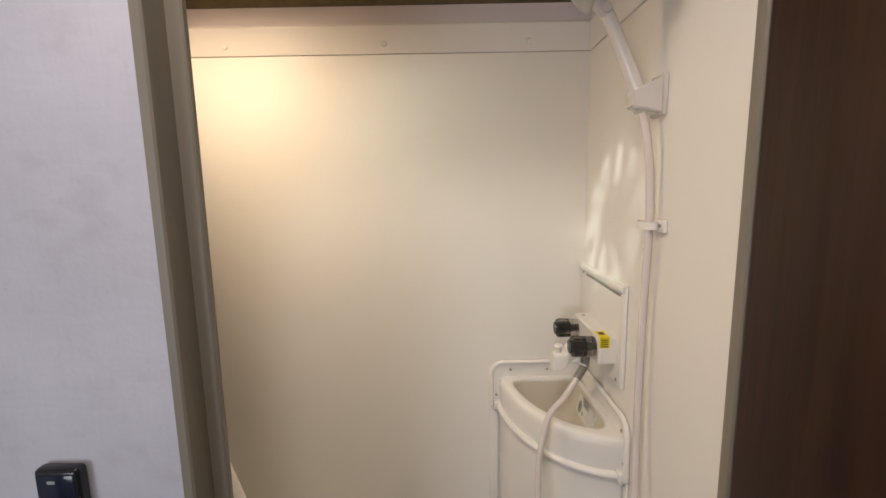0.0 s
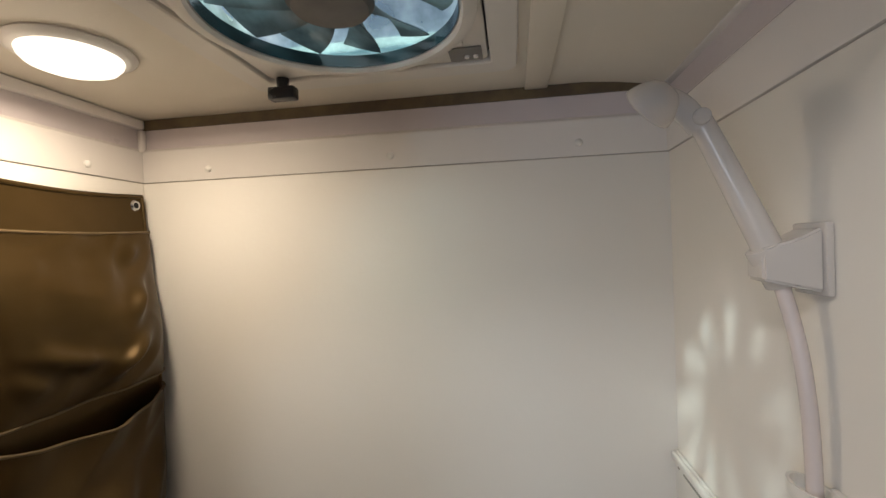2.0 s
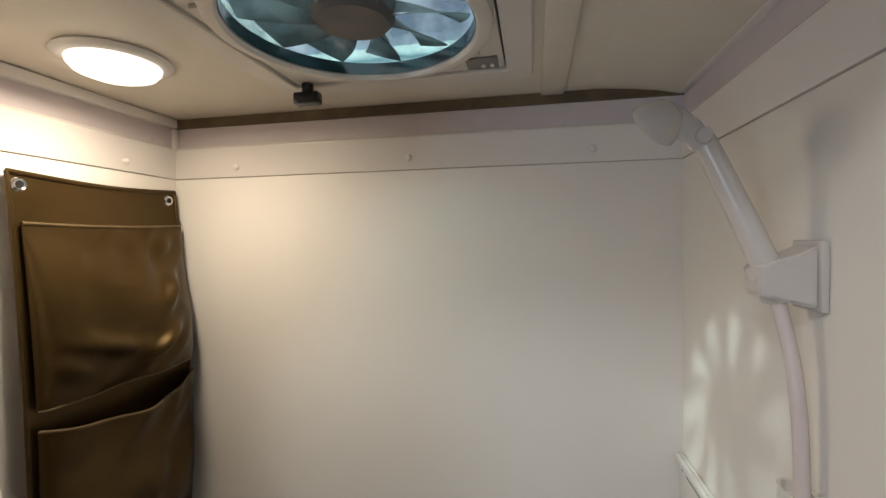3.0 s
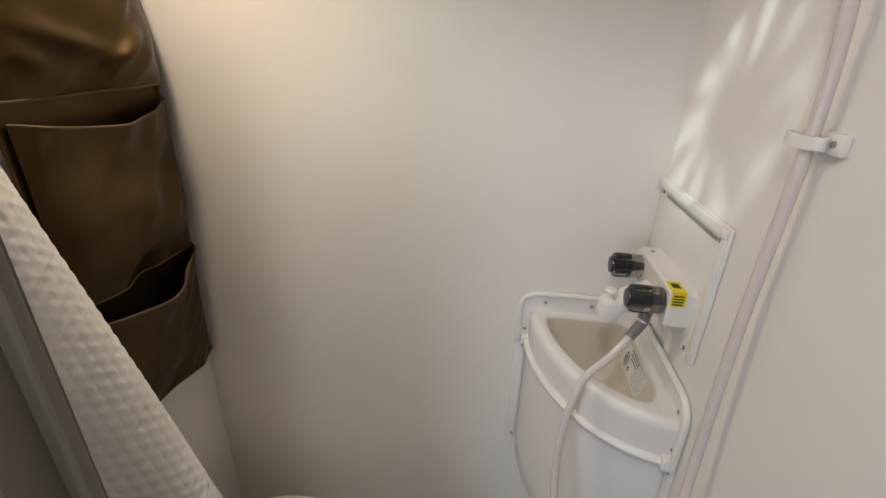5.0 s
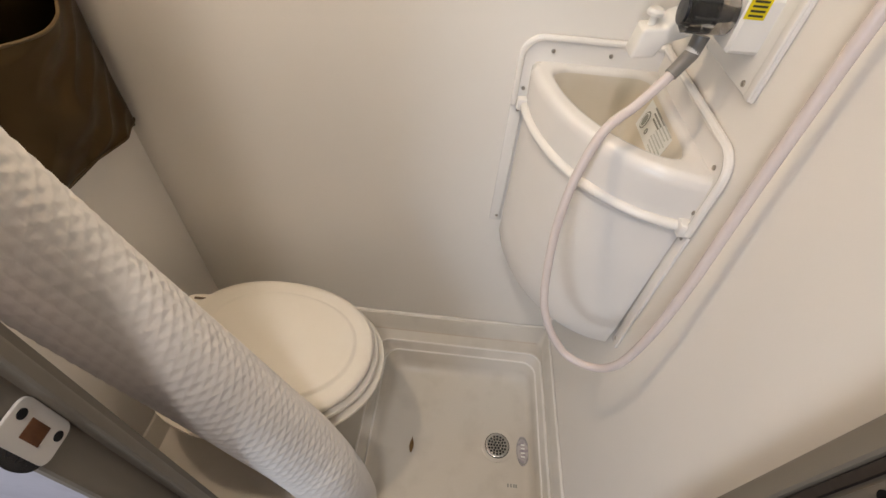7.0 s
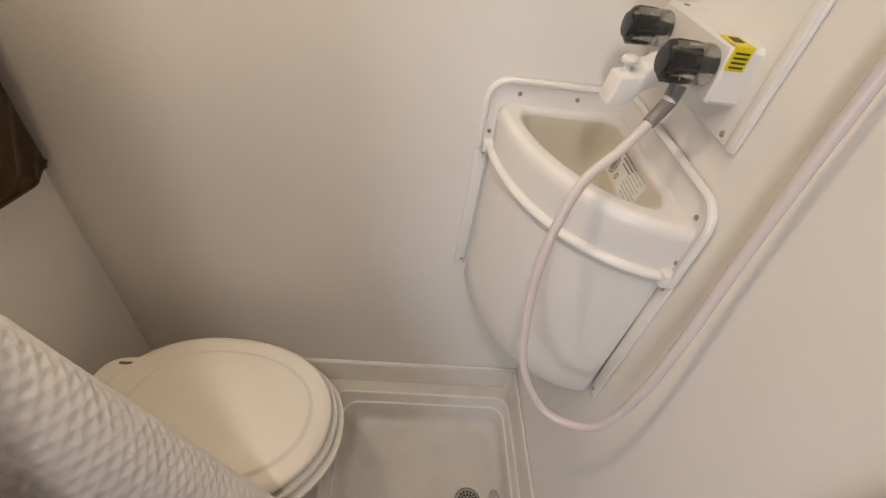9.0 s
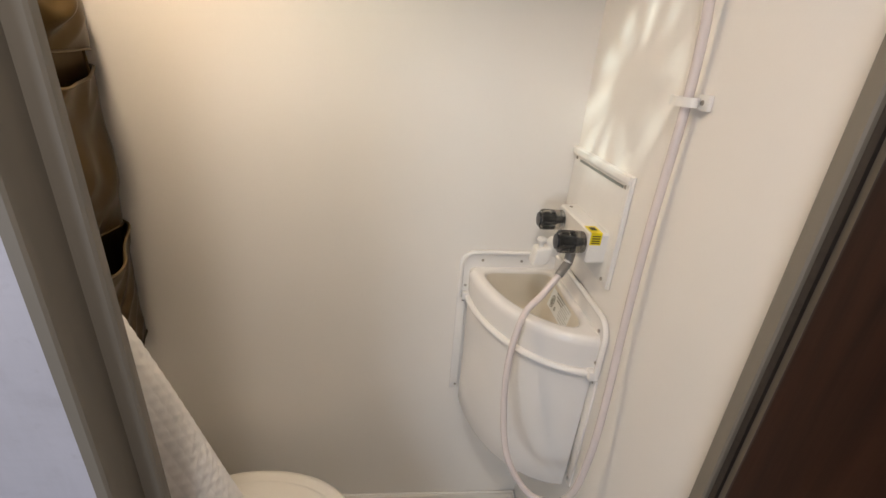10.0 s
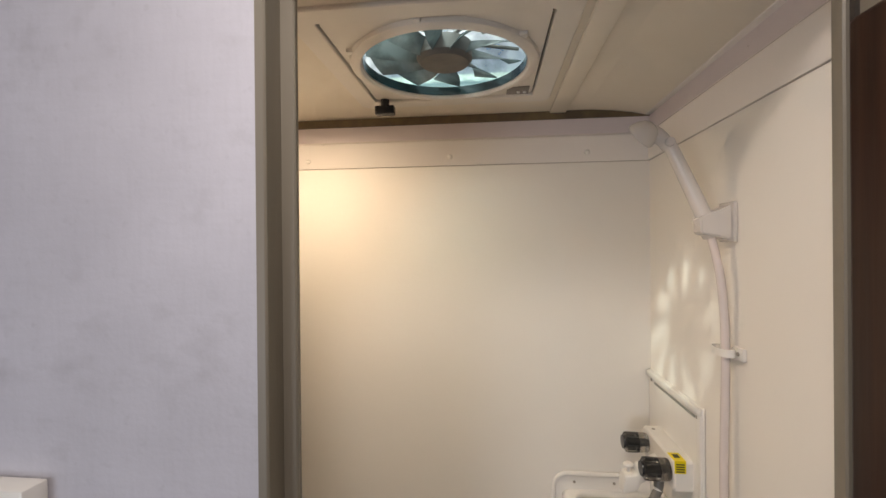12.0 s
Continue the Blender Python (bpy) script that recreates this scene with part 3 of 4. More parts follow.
def egg(cx, a_front, a_back, b, z, n=56, p=2.15):
    """Egg outline: the nose towards +x."""
    pts = []
    for k in range(n):
        t = 2 * math.pi * k / n
        c, s = math.cos(t), math.sin(t)
        rx = (a_front if c > 0 else a_back)
        pts.append(Vector((cx + rx * math.copysign(abs(c) ** (2 / p), c), TCY + b * math.copysign(abs(s) ** (2 / p), s), z)))
    return pts


piece("pedestal", loft([egg(-0.36, 0.17, 0.23, 0.12, LEDGE), egg(-0.36, 0.165, 0.23, 0.115, LEDGE + 0.02), egg(-0.36, 0.16, 0.22, 0.11, LEDGE + 0.10),
                        egg(-0.355, 0.20, 0.23, 0.135, LEDGE + 0.18), egg(-0.345, 0.255, 0.24, 0.172, 0.335), egg(-0.345, 0.272, 0.245, 0.187, 0.353), egg(-0.345, 0.282, 0.246, 0.194, 0.361), egg(-0.345, 0.281, 0.245, 0.193, 0.366), egg(-0.345, 0.262, 0.243, 0.178, 0.368), egg(-0.345, 0.252, 0.24, 0.170, 0.370), egg(-0.345, 0.246, 0.24, 0.165, 0.376)]), M_TOILET, toilet)
piece("seat", loft([egg(-0.335, 0.246, 0.20, 0.170, 0.378), egg(-0.335, 0.258, 0.205, 0.181, 0.382), egg(-0.335, 0.261, 0.208, 0.184, 0.389), egg(-0.335, 0.258, 0.204, 0.181, 0.394), egg(-0.335, 0.242, 0.19, 0.167, 0.396)]), M_SEATGREY, toilet)
piece("lid", loft([egg(-0.335, 0.240, 0.20, 0.166, 0.400), egg(-0.335, 0.249, 0.205, 0.174, 0.404), egg(-0.335, 0.251, 0.206, 0.176, 0.412), egg(-0.335, 0.244, 0.20, 0.170, 0.4195), egg(-0.335, 0.230, 0.186, 0.157, 0.4225),
                   egg(-0.325, 0.207, 0.150, 0.138, 0.4230), egg(-0.325, 0.203, 0.147, 0.134, 0.4245), egg(-0.325, 0.200, 0.144, 0.131, 0.4285), egg(-0.325, 0.195, 0.140, 0.127, 0.4305), egg(-0.325, 0.10, 0.08, 0.07, 0.4325), egg(-0.325, 0.02, 0.02, 0.02, 0.4335)]), M_TOILET, toilet, angle=60)
deck = loft([egg(-0.48, 0.05, 0.080, 0.110, LEDGE + 0.12, p=4.0), egg(-0.48, 0.05, 0.084, 0.117, 0.36, p=4.0), egg(-0.48, 0.05, 0.084, 0.116, 0.412, p=4.0), egg(-0.48, 0.046, 0.078, 0.110, 0.4185, p=4.0)])
piece("deck", deck, M_TOILET, toilet)
# hinge slots are not cut: brown boxes paint the shade inside them
for y in (1.133, 0.937):
    piece("hinge_slot", box((-0.524, y - 0.003, 0.4165), (-0.482, y + 0.003, 0.4203), 0.001), M_SLOTSHADE, toilet, "hinge slot drawn by its shade in dark brown")

# ---- rolled quilted shower curtain ----
cpath = spline([(-0.573, 0.828, 1.77), (-0.514, 0.822, 1.55), (-0.405, 0.815, 1.20), (-0.308, 0.815, 0.90), (-0.221, 0.818, 0.62), (-0.171, 0.820, 0.47), (-0.135, 0.811, 0.375), (-0.116, 0.809, 0.26), (-0.110, 0.811, LEDGE + 0.004)], 100)
CR = 0.0605


def quilt(run, a):
    """Diamond embossing: raised crossing diagonals round sunk cells, with slow folds."""
    s, c = run / 0.0085, a * 26
    g1, g2 = 1 - abs((s + c) % 2 - 1), 1 - abs((s - c) % 2 - 1)
    return -0.0020 * min(g1, g2, 0.75) + 0.0022 * math.sin(2 * math.pi * (a * 2 + run * 0.7)) + 0.0012 * math.sin(2 * math.pi * (a * 3 - run * 1.9))


curtain = thing("shower_curtain", (-0.106, 0.804, LEDGE), "white quilted shower curtain gathered in a thick roll", "shower curtain")
piece("cloth_roll", tube(cpath, lambda u: CR * (0.80 + 0.28 * min(1, u * 1.6)) * (1 if u < 0.96 else 1 - (u - 0.96) * 3), 312, quilt), M_CURTAIN, curtain, angle=80)
piece("tie_band", tube(spline([(-0.568, 0.822, 1.762), (-0.564, 0.822, 1.745)], 2), 0.053, 32), M_CURTAIN, curtain)
piece("wall_hook", rod((LEFT, 0.822, 1.755), (-0.59, 0.822, 1.755), 0.008, 0.006, 14), M_CHROME, curtain)

# ---- hanging organiser on the left wall ----
OX = LEFT + 0.006
org = thing("hanging_organiser", (OX, 1.16, 0.75), "dark brown vinyl hanging organiser with three pockets", "organiser")
OY0, OY1, OZ0, OZ1 = 1.000, 1.316, 0.752, 1.742


def panel_edge(v):
    """y limits of the backing at height v (0 bottom, 1 top)."""
    return OY0 + 0.012 * (1 - v), OY1 - 0.012 * v + 0.004


def backing(u, v):
    a, b = panel_edge(v)
    sag = -0.007 * math.sin(math.pi * u) * (v ** 6)
    return (OX + 0.006 + 0.003 * math.sin(5 * u + 7 * v) + 0.022 * math.sin(math.pi * min(1, 1.25 * (1 - v))), a + (b - a) * u, OZ0 + (OZ1 - OZ0) * v + sag)


piece("backing", sheet(backing, 20, 50, (-0.004, 0, 0)), M_VINYL, org, angle=60)


def pocket(z0, z1, bulge, mouth, tilt, seed, dip, low=0.0, folds=(), sag=0.0):
    def fn(u, v):
        z = z0 + (z1 - z0) * v
        a, b = panel_edge((z - OZ0) / (OZ1 - OZ0))
        a, b = a + 0.008, b - 0.003
        side = math.sin(math.pi * min(max(u, 0.0), 1.0)) ** 0.45
        out = (bulge * math.sin(math.pi * (0.12 + 0.74 * v)) + mouth * v ** 3) * side
        crease = 0.016 * noise.noise(Vector((u * 2.6 + seed, v * 2.4 + 0.9 * u, seed))) + 0.004 * (1 - abs(noise.noise(Vector((u * 3.0 - v * 1.5 + seed, v * 2.2, 5)))) * 3) + 0.0015 * noise.noise(Vector((u * 7, v * 8 + seed, 2)))
        z += (tilt * (u - 0.5) - dip * math.sin(math.pi * u)) * v + low * (u - 0.5) * (1 - v)
        for fu, fv, along, across, turn, high in folds:
            p, q = (u - fu), (v - fv)
            p, q = p * math.cos(turn) + q * math.sin(turn), q * math.cos(turn) - p * math.sin(turn)
            crease += high * math.exp(-(p / along) ** 2 - (q / across) ** 2)
        out = max(out, 0.0) + 0.010 * side * (1 - 0.4 * v) + sag * side * math.exp(-((v - 0.24) / 0.30) ** 2)
        back = 0.022 * math.sin(math.pi * min(1, 1.25 * (1 - (z - OZ0) / (OZ1 - OZ0))))
        return (OX + 0.011 + back + max(out + crease * side * 1.4, 0.003), a + (b - a) * u, z)
    return fn


FOLDS = ((0.28, 0.28, 0.20, 0.055, -0.30, 0.016), (0.60, 0.22, 0.15, 0.050, 0.70, 0.020), (0.72, 0.56, 0.13, 0.050, 0.95, 0.017), (0.80, 0.86, 0.09, 0.045, 0.8, 0.010), (0.10, 0.20, 0.10, 0.05, -0.6, 0.010))
for z0, z1, bulge, mouth, tilt, seed, dip, low, folds in ((1.392, 1.668, 0.024, -0.006, 0.004, 1.3, 0.004, 0.012, FOLDS), (1.055, 1.362, 0.026, 0.026, 0.012, 4.1, 0.022, 0.0, ()), (0.772, 1.040, 0.030, 0.040, 0.034, 7.7, 0.030, 0.0, ())):
    fn = pocket(z0, z1, bulge, mouth, tilt, seed, dip, low, folds, 0.020 if folds else 0.0)
    pk = piece("pocket", sheet(fn, 60, 60, (-0.0025, 0, 0)), M_VINYL, org, angle=70)
    piece("piping", tube([Vector(fn(k / 40, 1.0)) for k in range(41)], 0.0026, 10), M_PIPING, pk, "lighter brown stitched edge")
    piece("lower_seam", tube([Vector(fn(k / 40, 0.0)) + Vector((0.001, 0, 0)) for k in range(41)], 0.002, 8), M_PIPING, pk)
piece("top_hem", tube([Vector(backing(k / 30, 1.0)) for k in range(31)], 0.0042, 10), M_VINYL, org)
for y, s in ((OY0, 1), (OY1, 0)):
    piece("side_binding", tube([Vector(backing(1 - s, k / 40)) for k in range(41)], 0.0034, 10), M_VINYL, org)
for u, v in ((0.045, 0.982), (0.945, 0.982), (0.955, 0.012), (0.045, 0.012)):
    p = Vector(backing(u, v))
    ring = piece("grommet", lathe([(0.0055, -0.002), (0.0105, -0.002), (0.0112, 0.0005), (0.0085, 0.003), (0.0058, 0.002), (0.0055, 0.0)], p, (1, 0, 0), 24, ring=True), M_CHROME, org, "steel grommet")
    piece("grommet_hole", rod(p + Vector((0.0002, 0, 0)), p + Vector((0.0012, 0, 0)), 0.0057, n=16), M_HOLE, ring)

# ---- corner sink ----
SA, SB, RIM = 0.216, 0.300, 0.965
sink = thing("corner_sink", (RIGHT, BACK, 0.57), "white moulded plastic corner sink with a skirt below", "sink")


def arc(a, b, z, n=40, p=1.95, cx=RIGHT, cy=BACK):
    """Front line of the sink from the back wall round to the right wall."""
    out = []
    for k in range(n + 1):
        t = math.pi / 2 * k / n
        out.append(Vector((cx - a * math.cos(t) ** (2 / p) if k < n else cx, cy - b * math.sin(t) ** (2 / p), z)))
    return out


def wedge(a, b, z, inset=0.0015):
    """Closed outline: the front line and the corner."""
    pts = arc(a, b, z)
    pts = [Vector((min(q.x, RIGHT - inset), min(q.y, BACK - inset), q.z)) for q in pts]
    return pts + [Vector((RIGHT - inset, BACK - inset, z))]


def by_angle(pts, z, n=72):
    """Points of a closed outline at even angles about the middle of the basin."""
    c = Vector((RIGHT - 0.075, BACK - 0.105, z))
    q = pts + [pts[0]]
    out = []
    for k in range(n):
        a = 2 * math.pi * k / n
        d = Vector((math.cos(a), math.sin(a), 0))
        best = None
        for s, e in zip(q, q[1:]):
            den = d.x * (e.y - s.y) - d.y * (e.x - s.x)
            if abs(den) < 1e-12:
                continue
            w = s - c
            t = (w.x * (e.y - s.y) - w.y * (e.x - s.x)) / den
            u = (w.x * d.y - w.y * d.x) / den
            if t > 0 and -1e-6 <= u <= 1 + 1e-6 and (best is None or t > best):
                best = t
        out.append(Vector((c.x + d.x * best, c.y + d.y * best, z)))
    return out


W = lambda a, b, z: by_angle(wedge(a, b, z), z)


def Hh(w, z, n=72):
    """Ring of the basin opening: the front line drawn in by w, with rounded corners."""
    wall = 0.017 + w
    pts = [Vector((min(q.x, RIGHT - wall), min(q.y, BACK - wall), z)) for q in arc(SA - 0.026 - w, SB - 0.030 - w, z)] + [Vector((RIGHT - wall, BACK - wall, z))]
    ring = by_angle(pts, z, n)
    c = Vector((RIGHT - 0.075, BACK - 0.105, z))
    rad = [(p - c).length for p in ring]
    for _ in range(5):
        rad = [min(rad[k], (rad[k - 1] + 2 * rad[k] + rad[(k + 1) % n]) / 4) for k in range(n)]
    return [c + (p - c).normalized() * r for p, r in zip(ring, rad)]


piece("rim", loft([W(SA - 0.004, SB - 0.004, 0.884), W(SA - 0.002, SB - 0.002, 0.90), W(SA, SB, 0.945), W(SA - 0.001, SB - 0.001, 0.957), W(SA - 0.006, SB - 0.006, 0.9640), W(SA - 0.012, SB - 0.012, 0.965),
                   Hh(-0.006, 0.9652), Hh(-0.001, 0.9640), Hh(0.002, 0.9605), Hh(0.003, 0.956)], (False, False)), M_SINK, sink, angle=70)
piece("basin", loft([Hh(0.003, 0.956), Hh(0.008, 0.93), Hh(0.018, 0.88), Hh(0.030, 0.845), Hh(0.042, 0.83)], (False, True)), M_BASIN, sink, angle=70)
piece("collar_bead", tube([q + Vector((0.003, 0.003, 0)) for q in arc(SA + 0.004, SB + 0.004, 0.889)], 0.0068, 12, squash=1.15), M_SINK, sink)
for end in (Vector((RIGHT - SA - 0.003, BACK - 0.010, 0.889)), Vector((RIGHT - 0.010, BACK - SB - 0.003, 0.889))):
    piece("collar_lug", box(end - Vector((0.011, 0.011, 0.011)), end + Vector((0.009, 0.009, 0.011)), 0.004), M_SINK, sink)
piece("skirt", loft([W(SA - 0.006, SB - 0.016, 0.560), W(SA - 0.003, SB - 0.012, 0.566), W(SA - 0.003, SB - 0.009, 0.62), W(SA - 0.003, SB - 0.006, 0.80), W(SA - 0.003, SB - 0.005, 0.884)], (True, False)), M_SINK, sink, angle=60)


def wall_flange(to, lo, hi, z0, z1, r, thick):
    """Raised flange with one rounded upper corner and a bead along its edge."""
    outline = [(lo, z0)] + [(lo + r - r * math.cos(radians(a)), z1 - r + r * math.sin(radians(a))) for a in range(0, 91, 10)] + [(hi, z1), (hi, z0)]
    bm = loft([[to(s, 0.0, z) for s, z in outline], [to(s, thick, z) for s, z in outline]])
    bead = [to(s, thick, z) for s, z in outline[:-1]]
    return bm, tube(bead, 0.0058, 10)


on_back = lambda s, d, z: Vector((RIGHT - s, BACK - 0.001 - d, z))
on_right = lambda s, d, z: Vector((RIGHT - 0.001 - d, BACK - s, z))
for to, ext in ((on_back, SA + 0.020), (on_right, SB + 0.012)):
    flip = (lambda f: (lambda s, d, z: f(-s, d, z)))(to)
    bm, bead = wall_flange(flip, -ext, -0.002, 0.884, 1.004, 0.034, 0.006)
    fl = piece("wall_flange", bm, M_SINK, sink)
    piece("edge_bead", bead, M_SINK, fl)
    fl2 = piece("skirt_flange", box(*[Vector([f(c) for c in zip(flip(-ext - 0.004, 0.0, 0.592), flip(-ext + 0.018, 0.005, 0.880))]) for f in (min, max)], 0.0015), M_SINK, sink)
for p, d in (((0.197, BACK - 0.008, 0.984), (0, -1, 0)), ((RIGHT - 0.008, 1.040, 0.975), (-1, 0, 0)), ((0.160, BACK - 0.0075, 0.915), (0, -1, 0)), ((RIGHT - 0.0075, 1.027, 0.912), (-1, 0, 0)),
             ((0.158, BACK - 0.0055, 0.872), (0, -1, 0)), ((RIGHT - 0.0055, 1.021, 0.870), (-1, 0, 0)), ((0.158, BACK - 0.0055, 0.606), (0, -1, 0)), ((RIGHT - 0.0055, 1.022, 0.606), (-1, 0, 0)), ((0.292, BACK - 0.008, 0.984), (0, -1, 0))):
    piece("screw", lathe([(0.0, 0.0), (0.0036, 0.0), (0.0033, 0.0016), (0.0, 0.0024)], p, d, 14), M_SCREW, sink, "small steel screw")
# information sticker on the inner wall of the basin
stk = thing("basin_sticker", (RIGHT - 0.030, 1.21, 0.905), "white printed information sticker inside the sink basin", "sticker")
slope = lambda z: RIGHT - 0.0375 + (z - 0.88) * 0.235


def patch(y, z, w, h, lift):
    """A thin rectangle on the sloping inner wall of the basin."""
    return sheet(lambda u, v: (slope(z + (v - 0.5) * h) - lift, y + (u - 0.5) * w, z + (v - 0.5) * h), 1, 1, (0.0006, 0, 0))


piece("backing", patch(1.198, 0.928, 0.118, 0.052, 0.0), M_PAPER, stk)
piece("dark_oval", lathe([(0, 0), (1, 0), (1, 0.0006), (0, 0.0006)], (slope(0.922) - 0.0006, 1.236, 0.922), (-1, 0, 0.235), 28, 0.0105, 0.0150), M_GREYINK_SHADE, stk)
piece("oval_ring", lathe([(0.70, 0), (0.80, 0), (0.80, 0.0005), (0.70, 0.0005)], (slope(0.922) - 0.0013, 1.236, 0.922), (-1, 0, 0.235), 28, 0.0105, 0.0150, True), M_PAPER, stk)
piece("small_mark", lathe([(0.6, 0), (1, 0), (1, 0.0005), (0.6, 0.0005)], (slope(0.915) - 0.0006, 1.213, 0.915), (-1, 0, 0.235), 18, 0.004, 0.005, True), M_GREYINK_SHADE, stk)
for y, z, w in ((1.205, 0.947, 0.050), (1.204, 0.941, 0.040), (1.203, 0.935, 0.030)):
    piece("print_bar", patch(y, z, w, 0.0026, 0.0007), M_GREYINK_SHADE, stk)
for k in range(8):
    piece("print_bar", patch(1.170 - (k % 2) * 0.002, 0.948 - k * 0.0056, 0.050 - (k * 7 % 5) * 0.004, 0.0018, 0.0007), M_FAINTINK, stk)

# ---- tap panel and mixer on the right wall ----
PY0, PY1, PZ0, PZ1 = 1.051, 1.321, 1.054, 1.266
panel = thing("tap_panel", (RIGHT, 1.18, PZ0), "cream plastic access panel with a raised top lip", "access panel")
piece("plate", box((RIGHT - 0.007, PY0, PZ0), (RIGHT - 0.0005, PY1, PZ1), 0.003, 3), M_SHELL, panel)
piece("top_lip", box((RIGHT - 0.014, PY0 + 0.001, PZ1 - 0.016), (RIGHT - 0.006, PY1 - 0.001, PZ1 - 0.001), 0.004, 3), M_SHELL, panel)
piece("side_lip", box((RIGHT - 0.0105, PY0 + 0.0005, PZ0 + 0.002), (RIGHT - 0.006, PY0 + 0.013, PZ1 - 0.014), 0.002, 2), M_SHELL, panel)
# no cut here: a raised grey strip carries the groove's shade as colour
piece("groove", box((RIGHT - 0.0082, 1.078, 1.2395), (RIGHT - 0.0065, 1.282, 1.2445), 0.0003), M_GREYINK_SHADE, panel, "grey strip painted as the groove's shade")
for y, z in ((1.070, 1.244), (1.302, 1.244), (1.080, 1.064), (1.305, 1.064)):
    piece("screw", lathe([(0.0, 0.0), (0.0038, 0.0), (0.0034, 0.0016), (0.0, 0.0024)], (RIGHT - 0.0070, y, z), (-1, 0, 0), 14), M_SCREW, panel, "small steel screw")

mixer = thing("shower_mixer", (RIGHT - 0.01, 1.17, 1.09), "white two-handle shower mixer with smoked knobs", "mixer tap")
bx0 = RIGHT - 0.042
prof = [(1.090, 1.092), (1.087, 1.096), (1.087, 1.147), (1.091, 1.152), (1.256, 1.152), (1.264, 1.144), (1.264, 1.096), (1.256, 1.090)]
bm = loft([[Vector((RIGHT - 0.007, y, z)) for y, z in prof], [Vector((bx0 + 0.004, y, z)) for y, z in prof], [Vector((bx0, 1.173 + (y - 1.173) * 0.965, 1.12 + (z - 1.12) * 0.90)) for y, z in prof]])
body = piece("body", bm, M_SHELL, mixer)
lab = sheet(lambda u, v: (RIGHT - 0.020 - 0.021 * u, 1.0864 if v < 0.4 else 1.0864 + 0.036 * (v - 0.5) * 2, (1.129 + 0.0238 * v * 2) if v < 0.6 else 1.1528), 1, 2, (0, 0.0006, -0.0006))
label = piece("warning_label", lab, M_YELLOW, mixer, "yellow warning label with black print")
for k in range(4):
    piece("print_bar", box((RIGHT - 0.038, 1.0854, 1.1315 + k * 0.0046), (RIGHT - 0.023, 1.0862, 1.1335 + k * 0.0046)), M_INK, label)
piece("emblem", box((RIGHT - 0.036, 1.100, 1.1529), (RIGHT - 0.025, 1.114, 1.1535)), M_INK, label)
piece("body_screw", lathe([(0.0, 0.0), (0.004, 0.0), (0.0036, 0.0014), (0.0, 0.002)], (RIGHT - 0.026, 1.238, 1.1518), (0, 0, 1), 14), M_SCREW, mixer, "small steel screw")
for y in (1.112, 1.232):
    k1 = piece("knob", lathe([(0.0, 0.020), (0.0216, 0.020), (0.0222, 0.040), (0.0212, 0.046), (0.0165, 0.0495), (0.0, 0.0505)], (bx0 - 0.001, y, 1.124), (-1, 0, 0), 36), M_SMOKE, mixer, "smoked clear acrylic knob")
    piece("clear_base", lathe([(0.0, 0.0), (0.0200, 0.0), (0.0212, 0.003), (0.0216, 0.0198), (0.0, 0.0198)], (bx0 - 0.001, y, 1.124), (-1, 0, 0), 36), M_CLEARGREY, k1, "lighter clear base")
    piece("core", rod((bx0 - 0.002, y, 1.124), (bx0 - 0.046, y, 1.124), 0.006, 0.0115, 18), M_DARKCORE, k1, "dark core inside the knob")
    piece("cap", lathe([(0.0, 0.0), (0.0150, 0.0), (0.0142, 0.003), (0.0, 0.004)], (bx0 - 0.0505, y, 1.124), (-1, 0, 0), 28), M_BLACK, k1, "black end cap")
    for q in range(8):
        a = 2 * math.pi * q / 8
        piece("rib", rod((bx0 - 0.022, y + 0.0208 * math.cos(a), 1.124 + 0.0208 * math.sin(a)), (bx0 - 0.046, y + 0.0214 * math.cos(a), 1.124 + 0.0214 * math.sin(a)), 0.0016, n=8), M_DARKCORE, k1)
sp = loft([[Vector((x, y, z)) for x, y, z in r] for r in (
    [(bx0 + 0.002, 1.148, 1.092), (bx0 + 0.002, 1.192, 1.092), (bx0 + 0.002, 1.192, 1.122), (bx0 + 0.002, 1.148, 1.122)],
    [(bx0 - 0.040, 1.150, 1.072), (bx0 - 0.040, 1.190, 1.072), (bx0 - 0.042, 1.190, 1.100), (bx0 - 0.042, 1.150, 1.100)],
    [(bx0 - 0.046, 1.151, 1.054), (bx0 - 0.046, 1.189, 1.054), (bx0 - 0.046, 1.188, 1.090), (bx0 - 0.046, 1.152, 1.090)],
    [(bx0 - 0.076, 1.152, 1.049), (bx0 - 0.076, 1.188, 1.049), (bx0 - 0.071, 1.187, 1.086), (bx0 - 0.071, 1.153, 1.086)])])
bmesh.ops.bevel(sp, geom=sp.edges[:], offset=0.004, segments=3, affect="EDGES", profile=0.5)
spout = piece("spout", sp, M_SHELL, mixer)
piece("diverter_pin", lathe([(0.0, 0.0), (0.005, 0.0), (0.0045, 0.012), (0.0098, 0.014), (0.0104, 0.018), (0.008, 0.0215), (0.0, 0.022)], (bx0 - 0.059, 1.170, 1.085), (0, 0, 1), 24), M_SHELL, spout, "white pull-up diverter knob")
piece("outlet", rod((bx0 - 0.012, 1.128, 1.094), (bx0 - 0.016, 1.124, 1.076), 0.009, n=18), M_SHELL, mixer)

# ---- shower hose, clip, bracket, hand shower ----
hose = thing("shower_hose", (0.30, 1.0, 0.64), "long white shower hose hanging in a loop from the mixer", "shower hose")
